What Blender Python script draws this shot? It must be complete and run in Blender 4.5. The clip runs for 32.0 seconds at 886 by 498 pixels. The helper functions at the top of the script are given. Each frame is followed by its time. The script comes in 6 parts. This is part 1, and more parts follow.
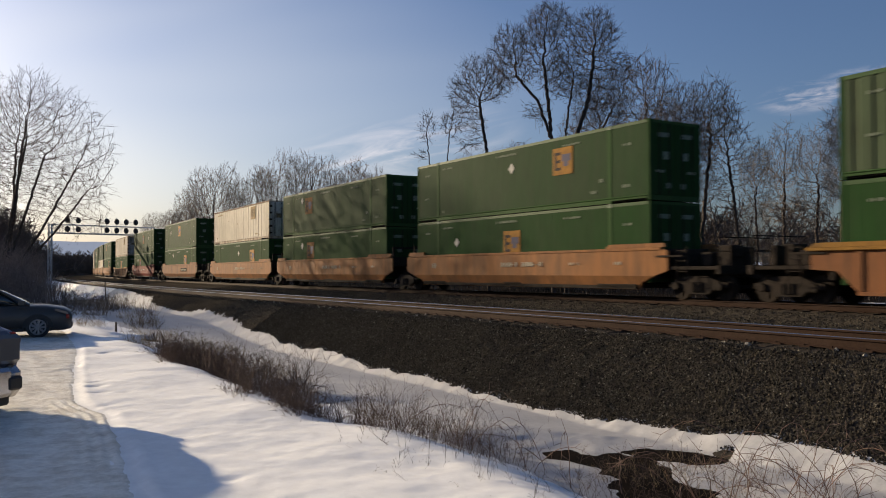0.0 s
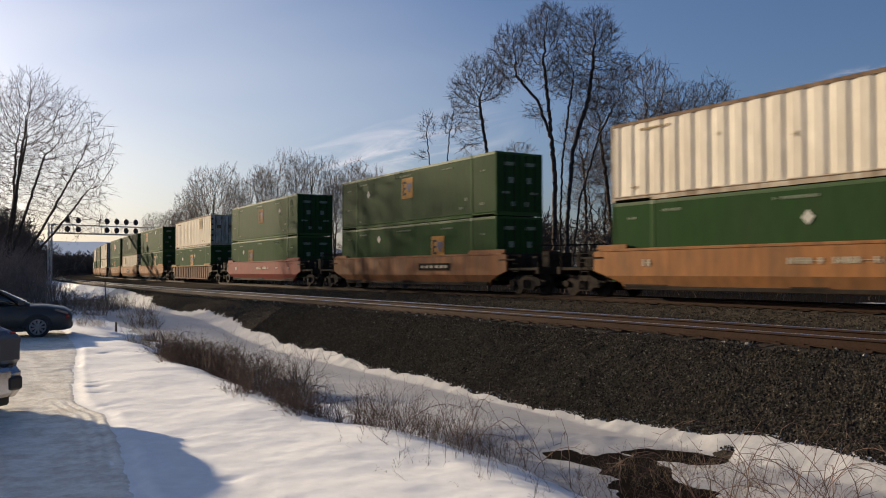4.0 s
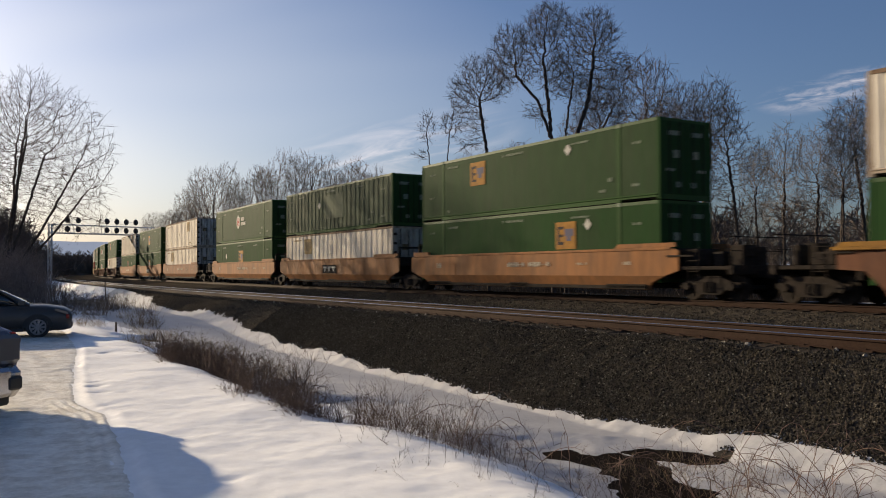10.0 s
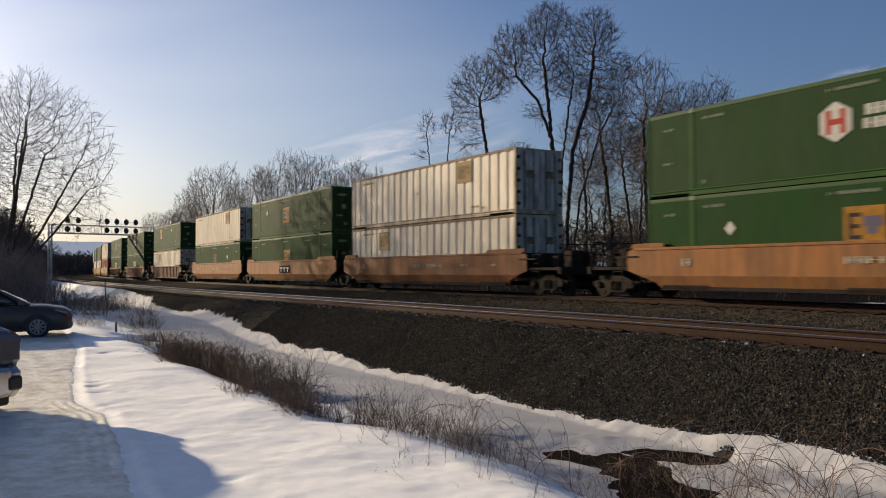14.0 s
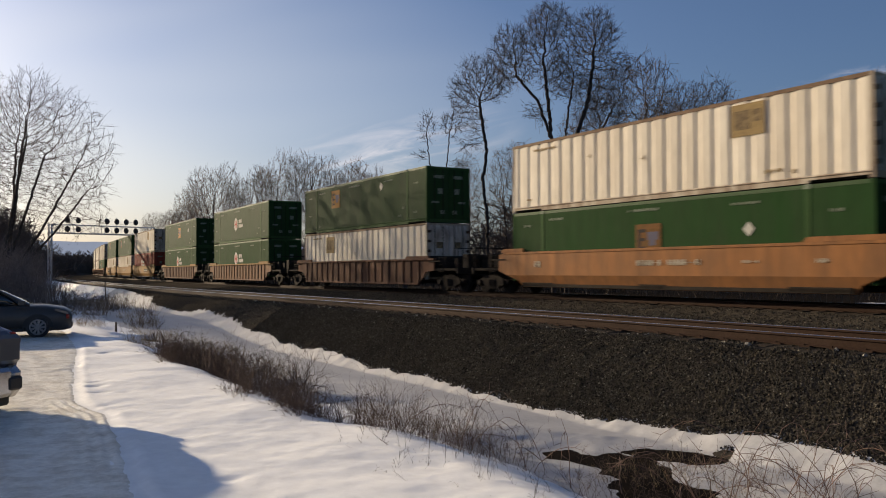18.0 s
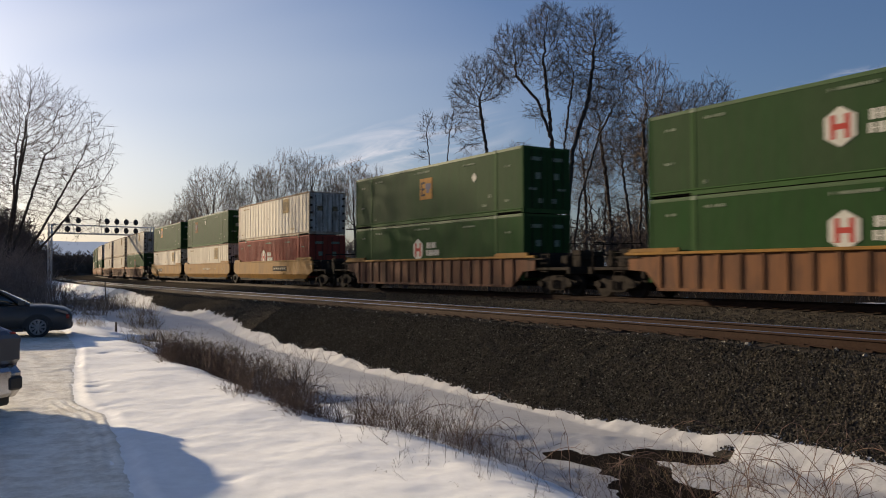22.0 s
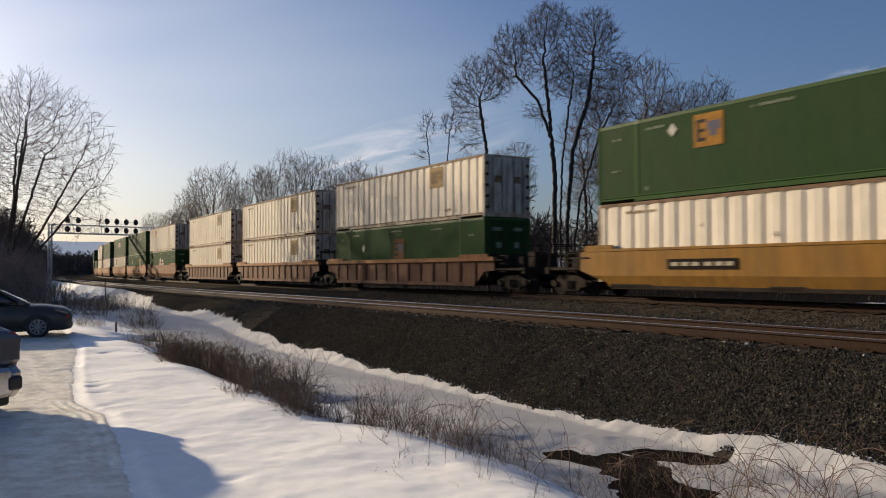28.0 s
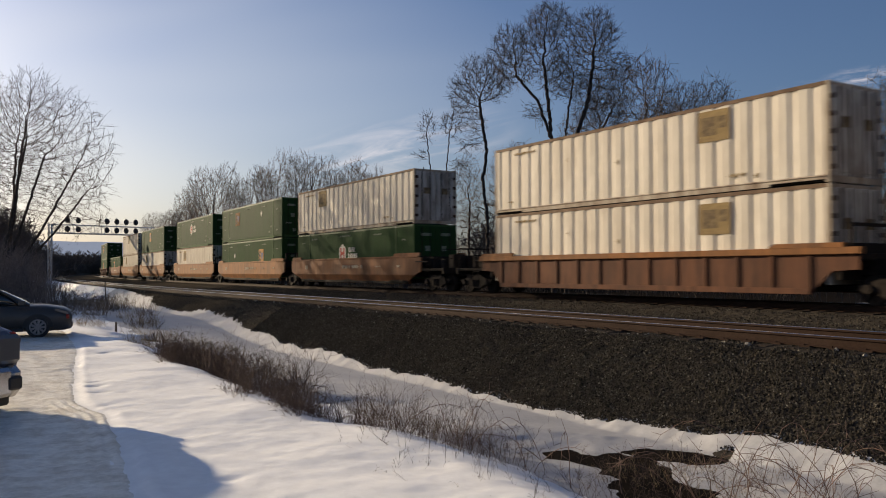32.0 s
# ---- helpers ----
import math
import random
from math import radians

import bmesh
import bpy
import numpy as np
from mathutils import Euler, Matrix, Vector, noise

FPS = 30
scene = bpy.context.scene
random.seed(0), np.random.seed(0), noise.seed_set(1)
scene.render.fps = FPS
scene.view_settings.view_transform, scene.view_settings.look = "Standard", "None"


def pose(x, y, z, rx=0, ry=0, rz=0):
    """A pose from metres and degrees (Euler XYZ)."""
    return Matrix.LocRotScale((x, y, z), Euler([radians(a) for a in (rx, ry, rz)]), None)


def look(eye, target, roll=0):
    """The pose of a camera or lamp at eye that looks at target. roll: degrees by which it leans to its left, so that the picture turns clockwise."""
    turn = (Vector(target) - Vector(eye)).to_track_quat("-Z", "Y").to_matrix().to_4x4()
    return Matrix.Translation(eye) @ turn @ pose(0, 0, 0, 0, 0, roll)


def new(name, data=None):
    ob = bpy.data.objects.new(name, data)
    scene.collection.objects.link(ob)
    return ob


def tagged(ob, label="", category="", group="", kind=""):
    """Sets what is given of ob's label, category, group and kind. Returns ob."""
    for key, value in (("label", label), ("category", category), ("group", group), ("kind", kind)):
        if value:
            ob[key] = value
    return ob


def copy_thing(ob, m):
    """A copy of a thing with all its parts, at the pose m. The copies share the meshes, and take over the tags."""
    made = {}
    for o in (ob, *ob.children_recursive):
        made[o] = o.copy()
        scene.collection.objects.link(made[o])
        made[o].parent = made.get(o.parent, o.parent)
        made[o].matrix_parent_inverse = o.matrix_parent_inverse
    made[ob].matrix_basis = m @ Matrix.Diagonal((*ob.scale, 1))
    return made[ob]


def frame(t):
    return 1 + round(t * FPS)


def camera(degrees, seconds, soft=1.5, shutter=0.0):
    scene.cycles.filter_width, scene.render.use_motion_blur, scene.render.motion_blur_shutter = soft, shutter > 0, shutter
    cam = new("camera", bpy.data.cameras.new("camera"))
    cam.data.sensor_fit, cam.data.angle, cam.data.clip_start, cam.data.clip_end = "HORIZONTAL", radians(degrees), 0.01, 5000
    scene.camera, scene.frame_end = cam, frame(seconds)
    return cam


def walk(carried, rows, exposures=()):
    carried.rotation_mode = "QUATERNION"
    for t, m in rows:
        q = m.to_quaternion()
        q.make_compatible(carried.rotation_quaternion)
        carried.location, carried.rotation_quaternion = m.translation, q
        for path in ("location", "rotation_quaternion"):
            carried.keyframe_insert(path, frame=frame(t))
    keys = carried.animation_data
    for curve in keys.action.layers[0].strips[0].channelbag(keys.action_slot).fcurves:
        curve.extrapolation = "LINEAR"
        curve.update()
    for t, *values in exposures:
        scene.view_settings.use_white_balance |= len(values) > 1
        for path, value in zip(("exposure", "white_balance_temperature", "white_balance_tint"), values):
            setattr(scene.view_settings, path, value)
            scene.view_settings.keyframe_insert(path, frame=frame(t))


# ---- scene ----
# ---------------------------------------------------------------- camera
EYE = Vector((0.0, 0.0, 0.984))
TILT, LEAN, FIELD = 1.5207, -0.1523, 56.016
cam = camera(FIELD, 32.0, soft=1.0, shutter=0.45)
AHEAD = Vector((0, math.cos(radians(TILT)), math.sin(radians(TILT))))
CAMERA_POSE = look(EYE, EYE + AHEAD, LEAN)
STOPS, KELVIN, TINT = 0.54, 7000, 20
walk(cam, [(0.0, CAMERA_POSE), (32.0, CAMERA_POSE)], exposures=[(t, STOPS - d, KELVIN, TINT) for t, d in ((0.0, 0.0), (14.5, 0.0), (17.0, 0.08), (20.0, 0.08), (22.5, 0.03), (28.5, 0.03), (31.0, 0.13), (32.0, 0.13))])

# ---------------------------------------------------------------- daylight
SUN_HEIGHT, SUN_TURN = 14.5, -52.5          # degrees above the horizon, degrees from +y towards +x
TO_SUN = Vector((math.sin(radians(SUN_TURN)) * math.cos(radians(SUN_HEIGHT)),
                 math.cos(radians(SUN_TURN)) * math.cos(radians(SUN_HEIGHT)), math.sin(radians(SUN_HEIGHT))))
world = bpy.data.worlds.new("sky")
scene.world = world
world.use_nodes = True
wn, wl = world.node_tree.nodes, world.node_tree.links
sky = wn.new("ShaderNodeTexSky")
sky.sky_type = 'NISHITA'
sky.sun_disc = False
sky.sun_elevation, sky.sun_rotation = radians(SUN_HEIGHT), radians(SUN_TURN)
sky.altitude, sky.air_density, sky.dust_density, sky.ozone_density = 100, 1.0, 2.25, 5.3
wl.new(sky.outputs[0], wn["Background"].inputs[0])
wn["Background"].inputs[1].default_value = 0.0775
sun_data = bpy.data.lights.new("sun", 'SUN')
sun_data.energy, sun_data.angle, sun_data.color = 5.0, radians(0.53), (1.0, 0.89, 0.63)
sun_lamp = new("sun", sun_data)
sun_lamp.matrix_world = look(TO_SUN * 300, (0, 0, 0))

# ---------------------------------------------------------------- the line of the railway
# s runs along the far track with the train's travel, n is the distance from it towards the road
BEND_AT = (-900, -420, -220, -140, -90, -50, -15, 20, 60, 90)
BEND = (0, 0.0007, 0.000695, 0.000758, 0.000887, -0.000008, 0.001928, -0.001227, -0.000937, 0)
STEP = 1.0
RUN = np.arange(-2600, 2200 + STEP, STEP)
_k = np.interp(RUN, BEND_AT, BEND)
HEAD = np.concatenate([[0], np.cumsum((_k[1:] + _k[:-1]) / 2 * STEP)])
_zero = int(np.searchsorted(RUN, 0))
HEAD = HEAD - HEAD[_zero] - 1.013844
_c, _s = np.cos(HEAD), np.sin(HEAD)
LINE_X = np.concatenate([[0], np.cumsum((_c[1:] + _c[:-1]) / 2 * STEP)])
LINE_Y = np.concatenate([[0], np.cumsum((_s[1:] + _s[:-1]) / 2 * STEP)])
LINE_X, LINE_Y = LINE_X - LINE_X[_zero], LINE_Y - LINE_Y[_zero] + 43.1066
NEAR_TRACK, NEAR_DROP = 9.876, -0.045       # the empty track beside it
GAUGE = 1.5                                  # between rail heads' centres


def on_line(s, n=0.0):
    """x and y of the place s metres along the track and n metres beside it (arrays or numbers)."""
    h = np.interp(s, RUN, HEAD)
    return np.interp(s, RUN, LINE_X) + n * np.sin(h), np.interp(s, RUN, LINE_Y) - n * np.cos(h)


def to_line(x, y):
    """s and n of a place."""
    i = int(np.argmin((LINE_X - x) ** 2 + (LINE_Y - y) ** 2))
    dx, dy, h = x - LINE_X[i], y - LINE_Y[i], HEAD[i]
    return RUN[i] + dx * math.cos(h) + dy * math.sin(h), dx * math.sin(h) - dy * math.cos(h)


def smooth(a, b, v):
    q = np.clip((np.asarray(v, float) - a) / (b - a), 0, 1)
    return q * q * (3 - 2 * q)


def wave(x, y, size, seed=0.0):
    """Cheap smooth noise from -1 to 1, for arrays."""
    x, y = np.asarray(x, float) / size, np.asarray(y, float) / size
    v = np.zeros(np.broadcast(x, y).shape)
    for i, (a, b, c) in enumerate(((1.0, .37, 1.1), (-.61, 1.13, 2.7), (1.9, -1.4, .4), (-2.6, -1.7, 5.2), (3.4, 3.1, 3.3))):
        v = v + np.sin(a * x * 2.1 + b * y * 2.1 + c + seed * (i + 1.7) + 1.3 * np.sin(b * x - a * y + seed)) / (1.2 + 0.55 * i)
    return v / 2.3


def soil_height(s, n):
    """The ground under snow and ballast."""
    s, n = np.asarray(s, float), np.asarray(n, float)
    ditch = -1.02 - 0.5 * smooth(-2, 14, s)
    z = -0.45 - 0.35 * smooth(-8, -3.2, n)                      # woods behind, then the shoulder
    z = z + (0.9 * smooth(-12, -45, n) + 2.5 * smooth(-60, -300, n))
    z = np.where(n > -3, -0.8, z)
    z = np.where(n > 9, -0.8 + (ditch + 0.8) * smooth(9.5, 13.4, n), z)
    top = np.interp(s, (6, 12, 17, 21, 25, 26.5, 27, 27.4, 28.5, 29.5, 30.4, 31.3), (17.9, 18.1, 18.35, 18.3, 18.55, 18.5, 18.15, 17.95, 17.95, 17.85, 18.1, 18.25))
    bank = smooth(top - 1.7, top + 0.12, n)
    z = np.where(n > 13.4, ditch + (-1.06 - ditch) * bank, z)
    z = z + 0.05 * wave(s, n, 2.6, 1) * smooth(13, 15, n) * (1 - smooth(19, 20.5, n))
    z = z + 0.5 * smooth(26, 40, n) * smooth(-10, -60, s)
    return z


def bed_height(s, n):
    """The top of the ballast."""
    s, n = np.asarray(s, float), np.asarray(n, float)
    z = -0.215 - 0.14 * smooth(2.0, 3.8, n) * (1 - smooth(6.4, 8.3, n)) - 0.03 * smooth(7, 9, n)
    z = z - 1.0 * smooth(-2.4, -4.4, n)
    z = np.where(n > 11.75, -0.245 - (n - 11.75) * 0.69, z)
    return z + 0.025 * wave(s, n, 0.7, 3) + 0.02 * wave(s, n, 0.31, 5)


def from_edge(s, n):
    """How far a place lies inside the lane's edge."""
    return n - np.interp(s, (7, 10, 14.3, 19.1, 22.5, 23.5, 24.6, 25.9, 27.3, 29.1, 36), (18.8, 19.0, 19.45, 20.18, 20.63, 20.67, 20.5, 20.58, 20.74, 20.96, 21.6)) + 0.03 * wave(s, 0, 0.9, 3) + 0.018 * wave(s, 0, 0.24, 5)


def thickness(s, n):
    """The snow's depth; below zero it has melted."""
    s, n = np.asarray(s, float), np.asarray(n, float)
    d = 0.105 + 0.02 * wave(s, n, 1.9, 2) + 0.009 * wave(s, n, 0.62, 9) + 0.006 * wave(s, n, 0.24, 4) + 0.003 * wave(s, n * 2.0, 0.2, 14)
    ragged = 0.28 * wave(s, n, 0.55, 6) + 0.12 * wave(s, n, 0.19, 8)

    def melt(a, b, r):
        px, py = s - a[0], n - a[1]
        dx, dy = b[0] - a[0], b[1] - a[1]
        q = np.clip((px * dx + py * dy) / (dx * dx + dy * dy), 0, 1)
        return np.hypot(px - q * dx, py - q * dy) - r + 0.55 * ragged

    gap = np.minimum(melt((27.95, 15.25), (28.8, 14.95), 0.26), melt((28.5, 14.25), (29.2, 13.85), 0.32))
    gap = np.minimum(gap, melt((28.6, 14.75), (29.5, 15.2), 0.4))
    gap = np.minimum(gap, melt((29.5, 15.2), (30.3, 15.3), 0.3))
    gap = np.minimum(gap, melt((29.7, 15.45), (32.2, 16.0), 0.42))
    d = np.minimum(d, gap * 0.09)
    edge = np.interp(s, (-24, -20, -11.5, -10, -7, -4, -0.9, 1.3, 3.5, 8, 11.8, 16.3, 19, 25, 28, 31.2, 36), (11.3, 11.65, 12.0, 12.37, 12.5, 12.62, 12.48, 12.35, 12.5, 12.9, 13.13, 13.17, 13.34, 13.4, 13.32, 13.1, 13.0))
    d = np.minimum(d, (n - edge + 0.1 * ragged + 0.1 * wave(s, n, 1.9, 31)) * 0.075)
    shrubs = smooth(15.2, 16.4, n) * (1 - smooth(17.3, 18.0, n)) * smooth(4, 9, s) * (1 - smooth(19, 26, s))
    d = d - 0.12 * shrubs * (0.6 + wave(s, n, 0.8, 12))
    inside = from_edge(s, n)
    road = smooth(-0.07, 0.07, inside) * (1 - smooth(27.5, 28.2, n))
    lip = 0.009 * np.exp(-((inside + 0.07) / 0.045) ** 2)
    rut = 0.017 * np.sin(s * 9.0 + 2.0 * wave(s, n, 1.2, 8)) * smooth(0.0, 0.5, wave(s, n, 2.2, 5)) * (n < 22) + 0.014 * np.sin((n + 0.02 * s) * 9.0) * wave(s, n * 3, 2.4, 15) + 0.009 * wave(s * 2.2, n, 0.25, 7)
    tread = smooth(22.8, 23.4, s) * (1 - smooth(27.5, 28.5, s)) * smooth(0.02, 0.08, inside) * (1 - smooth(0.5, 0.6, inside))
    rut = rut * (1 - 0.8 * tread) + 0.009 * tread * np.sin(inside * 44 + 0.3 * wave(s, 0, 1.5, 4))
    for fs, fn, deep in ((21.05, 20.2, 0.05), (21.64, 20.3, 0.05), (22.4, 20.35, 0.04), (13.6, 18.95, 0.06), (15.2, 19.1, 0.06), (29.26, 20.24, 0.03), (23.9, 20.5, 0.03), (22.6, 20.0, 0.03)):
        d = d - deep * np.exp(-((s - fs) / 0.09) ** 2 - ((n - fn) / 0.14) ** 2)
    d = np.where(road > 0, d * (1 - road) + road * (0.082 + rut), d) + lip * (s > -20)
    return d


# ---------------------------------------------------------------- materials
def material(name, colour, rough=0.8, metal=0.0, grain=0.0, grain_size=30.0, stain=None, stain_size=1.5, stain_amount=0.5,
             bump=0.0, bump_size=40.0, spread=0.0, specular=0.5, flow=(1, 1, 1)):
    """A surface with fine grain, larger stains, small relief and a little difference from piece to piece."""
    m = bpy.data.materials.new(name)
    m.use_nodes = True
    N, L = m.node_tree.nodes, m.node_tree.links
    b = N["Principled BSDF"]
    b.inputs["Roughness"].default_value, b.inputs["Metallic"].default_value = rough, metal
    b.inputs["Specular IOR Level"].default_value = specular
    place = N.new("ShaderNodeTexCoord").outputs["Object"]
    scale = N.new("ShaderNodeMapping")
    scale.inputs["Scale"].default_value = flow
    L.new(place, scale.inputs[0])
    place = scale.outputs[0]
    out = None
    base = N.new("ShaderNodeRGB")
    base.outputs[0].default_value = (*colour, 1)
    out = base.outputs[0]

    def noise_at(size, detail=4.0):
        t = N.new("ShaderNodeTexNoise")
        t.inputs["Scale"].default_value, t.inputs["Detail"].default_value, t.inputs["Roughness"].default_value = size, detail, 0.62
        L.new(place, t.inputs["Vector"])
        return t.outputs["Fac"]

    if stain:
        ramp = N.new("ShaderNodeMapRange")
        ramp.inputs[1].default_value, ramp.inputs[2].default_value = 0.42, 0.72
        ramp.inputs[3].default_value, ramp.inputs[4].default_value = 0.0, stain_amount
        L.new(noise_at(1 / stain_size, 6), ramp.inputs[0])
        mix = N.new("ShaderNodeMixRGB")
        mix.inputs[2].default_value = (*stain, 1)
        L.new(ramp.outputs[0], mix.inputs[0])
        L.new(out, mix.inputs[1])
        out = mix.outputs[0]
    if grain:
        hsv = N.new("ShaderNodeHueSaturation")
        val = N.new("ShaderNodeMapRange")
        val.inputs[1].default_value, val.inputs[2].default_value = 0.3, 0.7
        val.inputs[3].default_value, val.inputs[4].default_value = 1 - grain, 1 + grain
        L.new(noise_at(grain_size), val.inputs[0])
        L.new(val.outputs[0], hsv.inputs["Value"])
        L.new(out, hsv.inputs["Color"])
        out = hsv.outputs[0]
    if spread:
        hsv = N.new("ShaderNodeHueSaturation")
        val = N.new("ShaderNodeMapRange")
        val.inputs[3].default_value, val.inputs[4].default_value = 1 - spread, 1 + spread
        L.new(N.new("ShaderNodeNewGeometry").outputs["Random Per Island"], val.inputs[0])
        L.new(val.outputs[0], hsv.inputs["Value"])
        L.new(out, hsv.inputs["Color"])
        out = hsv.outputs[0]
    L.new(out, b.inputs["Base Color"])
    if bump:
        bn = N.new("ShaderNodeBump")
        bn.inputs["Strength"].default_value, bn.inputs["Distance"].default_value = min(1.0, bump), 0.02
        L.new(noise_at(bump_size, 6), bn.inputs["Height"])
        L.new(bn.outputs[0], b.inputs["Normal"])
    return m


SNOW = material("snow", (0.87, 0.87, 0.855), 0.6, grain=0.05, grain_size=7, stain=(0.76, 0.75, 0.73), stain_size=0.5, stain_amount=0.35, bump=0.3, bump_size=9, specular=0.12)
# darker copy of the snow, with the ditch's shade put into its colour
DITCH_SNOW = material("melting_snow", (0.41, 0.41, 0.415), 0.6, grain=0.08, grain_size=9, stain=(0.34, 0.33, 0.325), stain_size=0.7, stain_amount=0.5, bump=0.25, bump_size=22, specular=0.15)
PACKED = material("packed_snow", (0.74, 0.71, 0.63), 0.5, grain=0.14, grain_size=11, stain=(0.38, 0.31, 0.21), stain_size=0.3, stain_amount=0.75, bump=0.9, bump_size=11, specular=0.3)
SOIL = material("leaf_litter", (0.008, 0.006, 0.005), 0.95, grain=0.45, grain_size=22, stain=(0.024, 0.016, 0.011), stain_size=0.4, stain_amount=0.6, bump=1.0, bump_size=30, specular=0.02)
BED = material("ballast_fines", (0.062, 0.053, 0.042), 0.95, grain=0.35, grain_size=26, stain=(0.042, 0.036, 0.029), stain_size=2.5, stain_amount=0.6, bump=0.8, bump_size=34, specular=0.0)
PALE_STONE = material("pale_stone", (0.24, 0.22, 0.19), 0.85, grain=0.2, spread=0.4)
STONE = material("ballast_stone", (0.05, 0.0425, 0.032), 0.9, grain=0.25, grain_size=20, stain=(0.032, 0.027, 0.021), stain_size=1.6, stain_amount=0.7, spread=0.75, specular=0.04)
LIGHT_STONE = material("light_ballast_stone", (0.13, 0.118, 0.095), 0.9, grain=0.2, grain_size=20, spread=0.6, specular=0.05)
RUST_RAIL = material("rusty_rail", (0.03, 0.0165, 0.011), 0.8, 0.0, specular=0.06, grain=0.2, grain_size=20, stain=(0.055, 0.033, 0.024), stain_size=0.7)
SHINY = material("worn_rail_head", (0.7, 0.66, 0.6), 0.24, 1.0, grain=0.06, grain_size=9)
TIE = material("creosoted_wood", (0.036, 0.027, 0.021), 0.9, grain=0.3, grain_size=12, stain=(0.075, 0.06, 0.047), stain_size=0.25, stain_amount=0.6, bump=0.6, flow=(1, 6, 6), specular=0.05)
BARK = material("bark", (0.07, 0.055, 0.046), 0.95, grain=0.3, grain_size=5, stain=(0.055, 0.045, 0.04), stain_size=1.0, bump=0.6, bump_size=14, specular=0.1)
# lightened copy of the twigs: sun on the right-hand stems put into colour
LIGHTENED_TWIG = material("pale_twigs", (0.21, 0.168, 0.138), 0.95, grain=0.15, grain_size=2, specular=0.1)
TWIG = material("twigs", (0.11, 0.085, 0.07), 0.95, grain=0.15, grain_size=2, specular=0.1)
FAR_WOOD = material("far_woods", (0.12, 0.098, 0.086), 1.0, grain=0.2, grain_size=0.5, specular=0.05)
STEM = material("dry_stems", (0.125, 0.088, 0.067), 0.9, grain=0.25, grain_size=5, spread=0.5, specular=0.12)
# stem colour lifted to put the haze near the sun over the thicket
HAZED_SAPLING = material("sapling_stems", (0.19, 0.15, 0.13), 0.95, grain=0.25, grain_size=3, spread=0.4, specular=0.08)
UNDERGROWTH = material("undergrowth_stems", (0.17, 0.13, 0.1), 0.95, grain=0.25, grain_size=2, spread=0.4, specular=0.1)
STRAW = material("dry_grass", (0.3, 0.225, 0.13), 0.9, grain=0.2, grain_size=6, spread=0.35, specular=0.15)
BRAMBLE = material("bramble_canes", (0.15, 0.085, 0.06), 0.7, grain=0.25, grain_size=9, spread=0.3)


# ---------------------------------------------------------------- building helpers
def mesh_of(name, verts, faces, mat, smooth_faces=False):
    me = bpy.data.meshes.new(name)
    me.from_pydata([tuple(v) for v in verts] if not isinstance(verts, np.ndarray) else verts.tolist(), [],
                   faces.tolist() if isinstance(faces, np.ndarray) else faces)
    me.materials.append(mat)
    if smooth_faces:
        me.polygons.foreach_set("use_smooth", [True] * len(me.polygons))
    me.update()
    return me


def flat_mesh(name, verts, quads, mat, smooth_faces=False):
    """A big mesh of equal-sided faces, from arrays."""
    me = bpy.data.meshes.new(name)
    k = quads.shape[1]
    me.vertices.add(len(verts))
    me.vertices.foreach_set("co", np.ascontiguousarray(verts, dtype=np.float32).ravel())
    me.loops.add(quads.size)
    me.loops.foreach_set("vertex_index", np.ascontiguousarray(quads, dtype=np.int32).ravel())
    me.polygons.add(len(quads))
    me.polygons.foreach_set("loop_start", np.arange(0, quads.size, k, dtype=np.int32))
    me.polygons.foreach_set("use_smooth", [smooth_faces] * len(quads))
    me.materials.append(mat)
    me.update(calc_edges=True)
    return me


def sheet(name, s_values, n_values, height, mat, keep=None):
    """A sheet over the ground, on lines of s and n."""
    S, N = np.meshgrid(s_values, n_values, indexing="ij")
    x, y = on_line(S, N)
    v = np.stack([x, y, height(S, N)], -1).reshape(-1, 3)
    a, b = len(s_values), len(n_values)
    i = (np.arange(a - 1)[:, None] * b + np.arange(b - 1)[None]).ravel()
    quads = np.stack([i, i + b, i + b + 1, i + 1], -1)[:, ::-1]
    quads = quads[:, ::-1]
    if keep is not None:
        k = keep(S, N)
        k = (k[:-1, :-1] | k[1:, :-1] | k[:-1, 1:] | k[1:, 1:]).ravel()
        quads = quads[k]
    return new(name, flat_mesh(name, v, quads, mat, True))


def part(name, bm, mat, parent, label="", at=None):
    """Links a bmesh, or a mesh, as one mesh object under a thing or part."""
    if isinstance(bm, bpy.types.Mesh):
        me = bm
    else:
        me = bpy.data.meshes.new(name)
        bm.to_mesh(me)
        bm.free()
        me.materials.append(mat)
    ob = new(name, me)
    ob.parent = parent
    if at is not None:
        ob.matrix_basis = at
    if label:
        ob["label"] = label
    return ob


def thing(name, label, category, group="", at=None):
    ob = new(name)
    ob.empty_display_size = 0.3
    tagged(ob, label, category, group)
    if at is not None:
        ob.matrix_basis = at
    return ob


def box(bm, x0, x1, y0, y1, z0, z1, bevel=0.0):
    m = Matrix.LocRotScale(((x0 + x1) / 2, (y0 + y1) / 2, (z0 + z1) / 2), None, (x1 - x0, y1 - y0, z1 - z0))
    r = bmesh.ops.create_cube(bm, size=1.0, matrix=m)
    if bevel:
        es = list({e for v in r["verts"] for e in v.link_edges})
        bmesh.ops.bevel(bm, geom=es, offset=bevel, segments=1, affect='EDGES', profile=0.5)
    return bm


def boxes(*rows, bevel=0.0):
    bm = bmesh.new()
    for r in rows:
        box(bm, *r, bevel=bevel)
    return bm


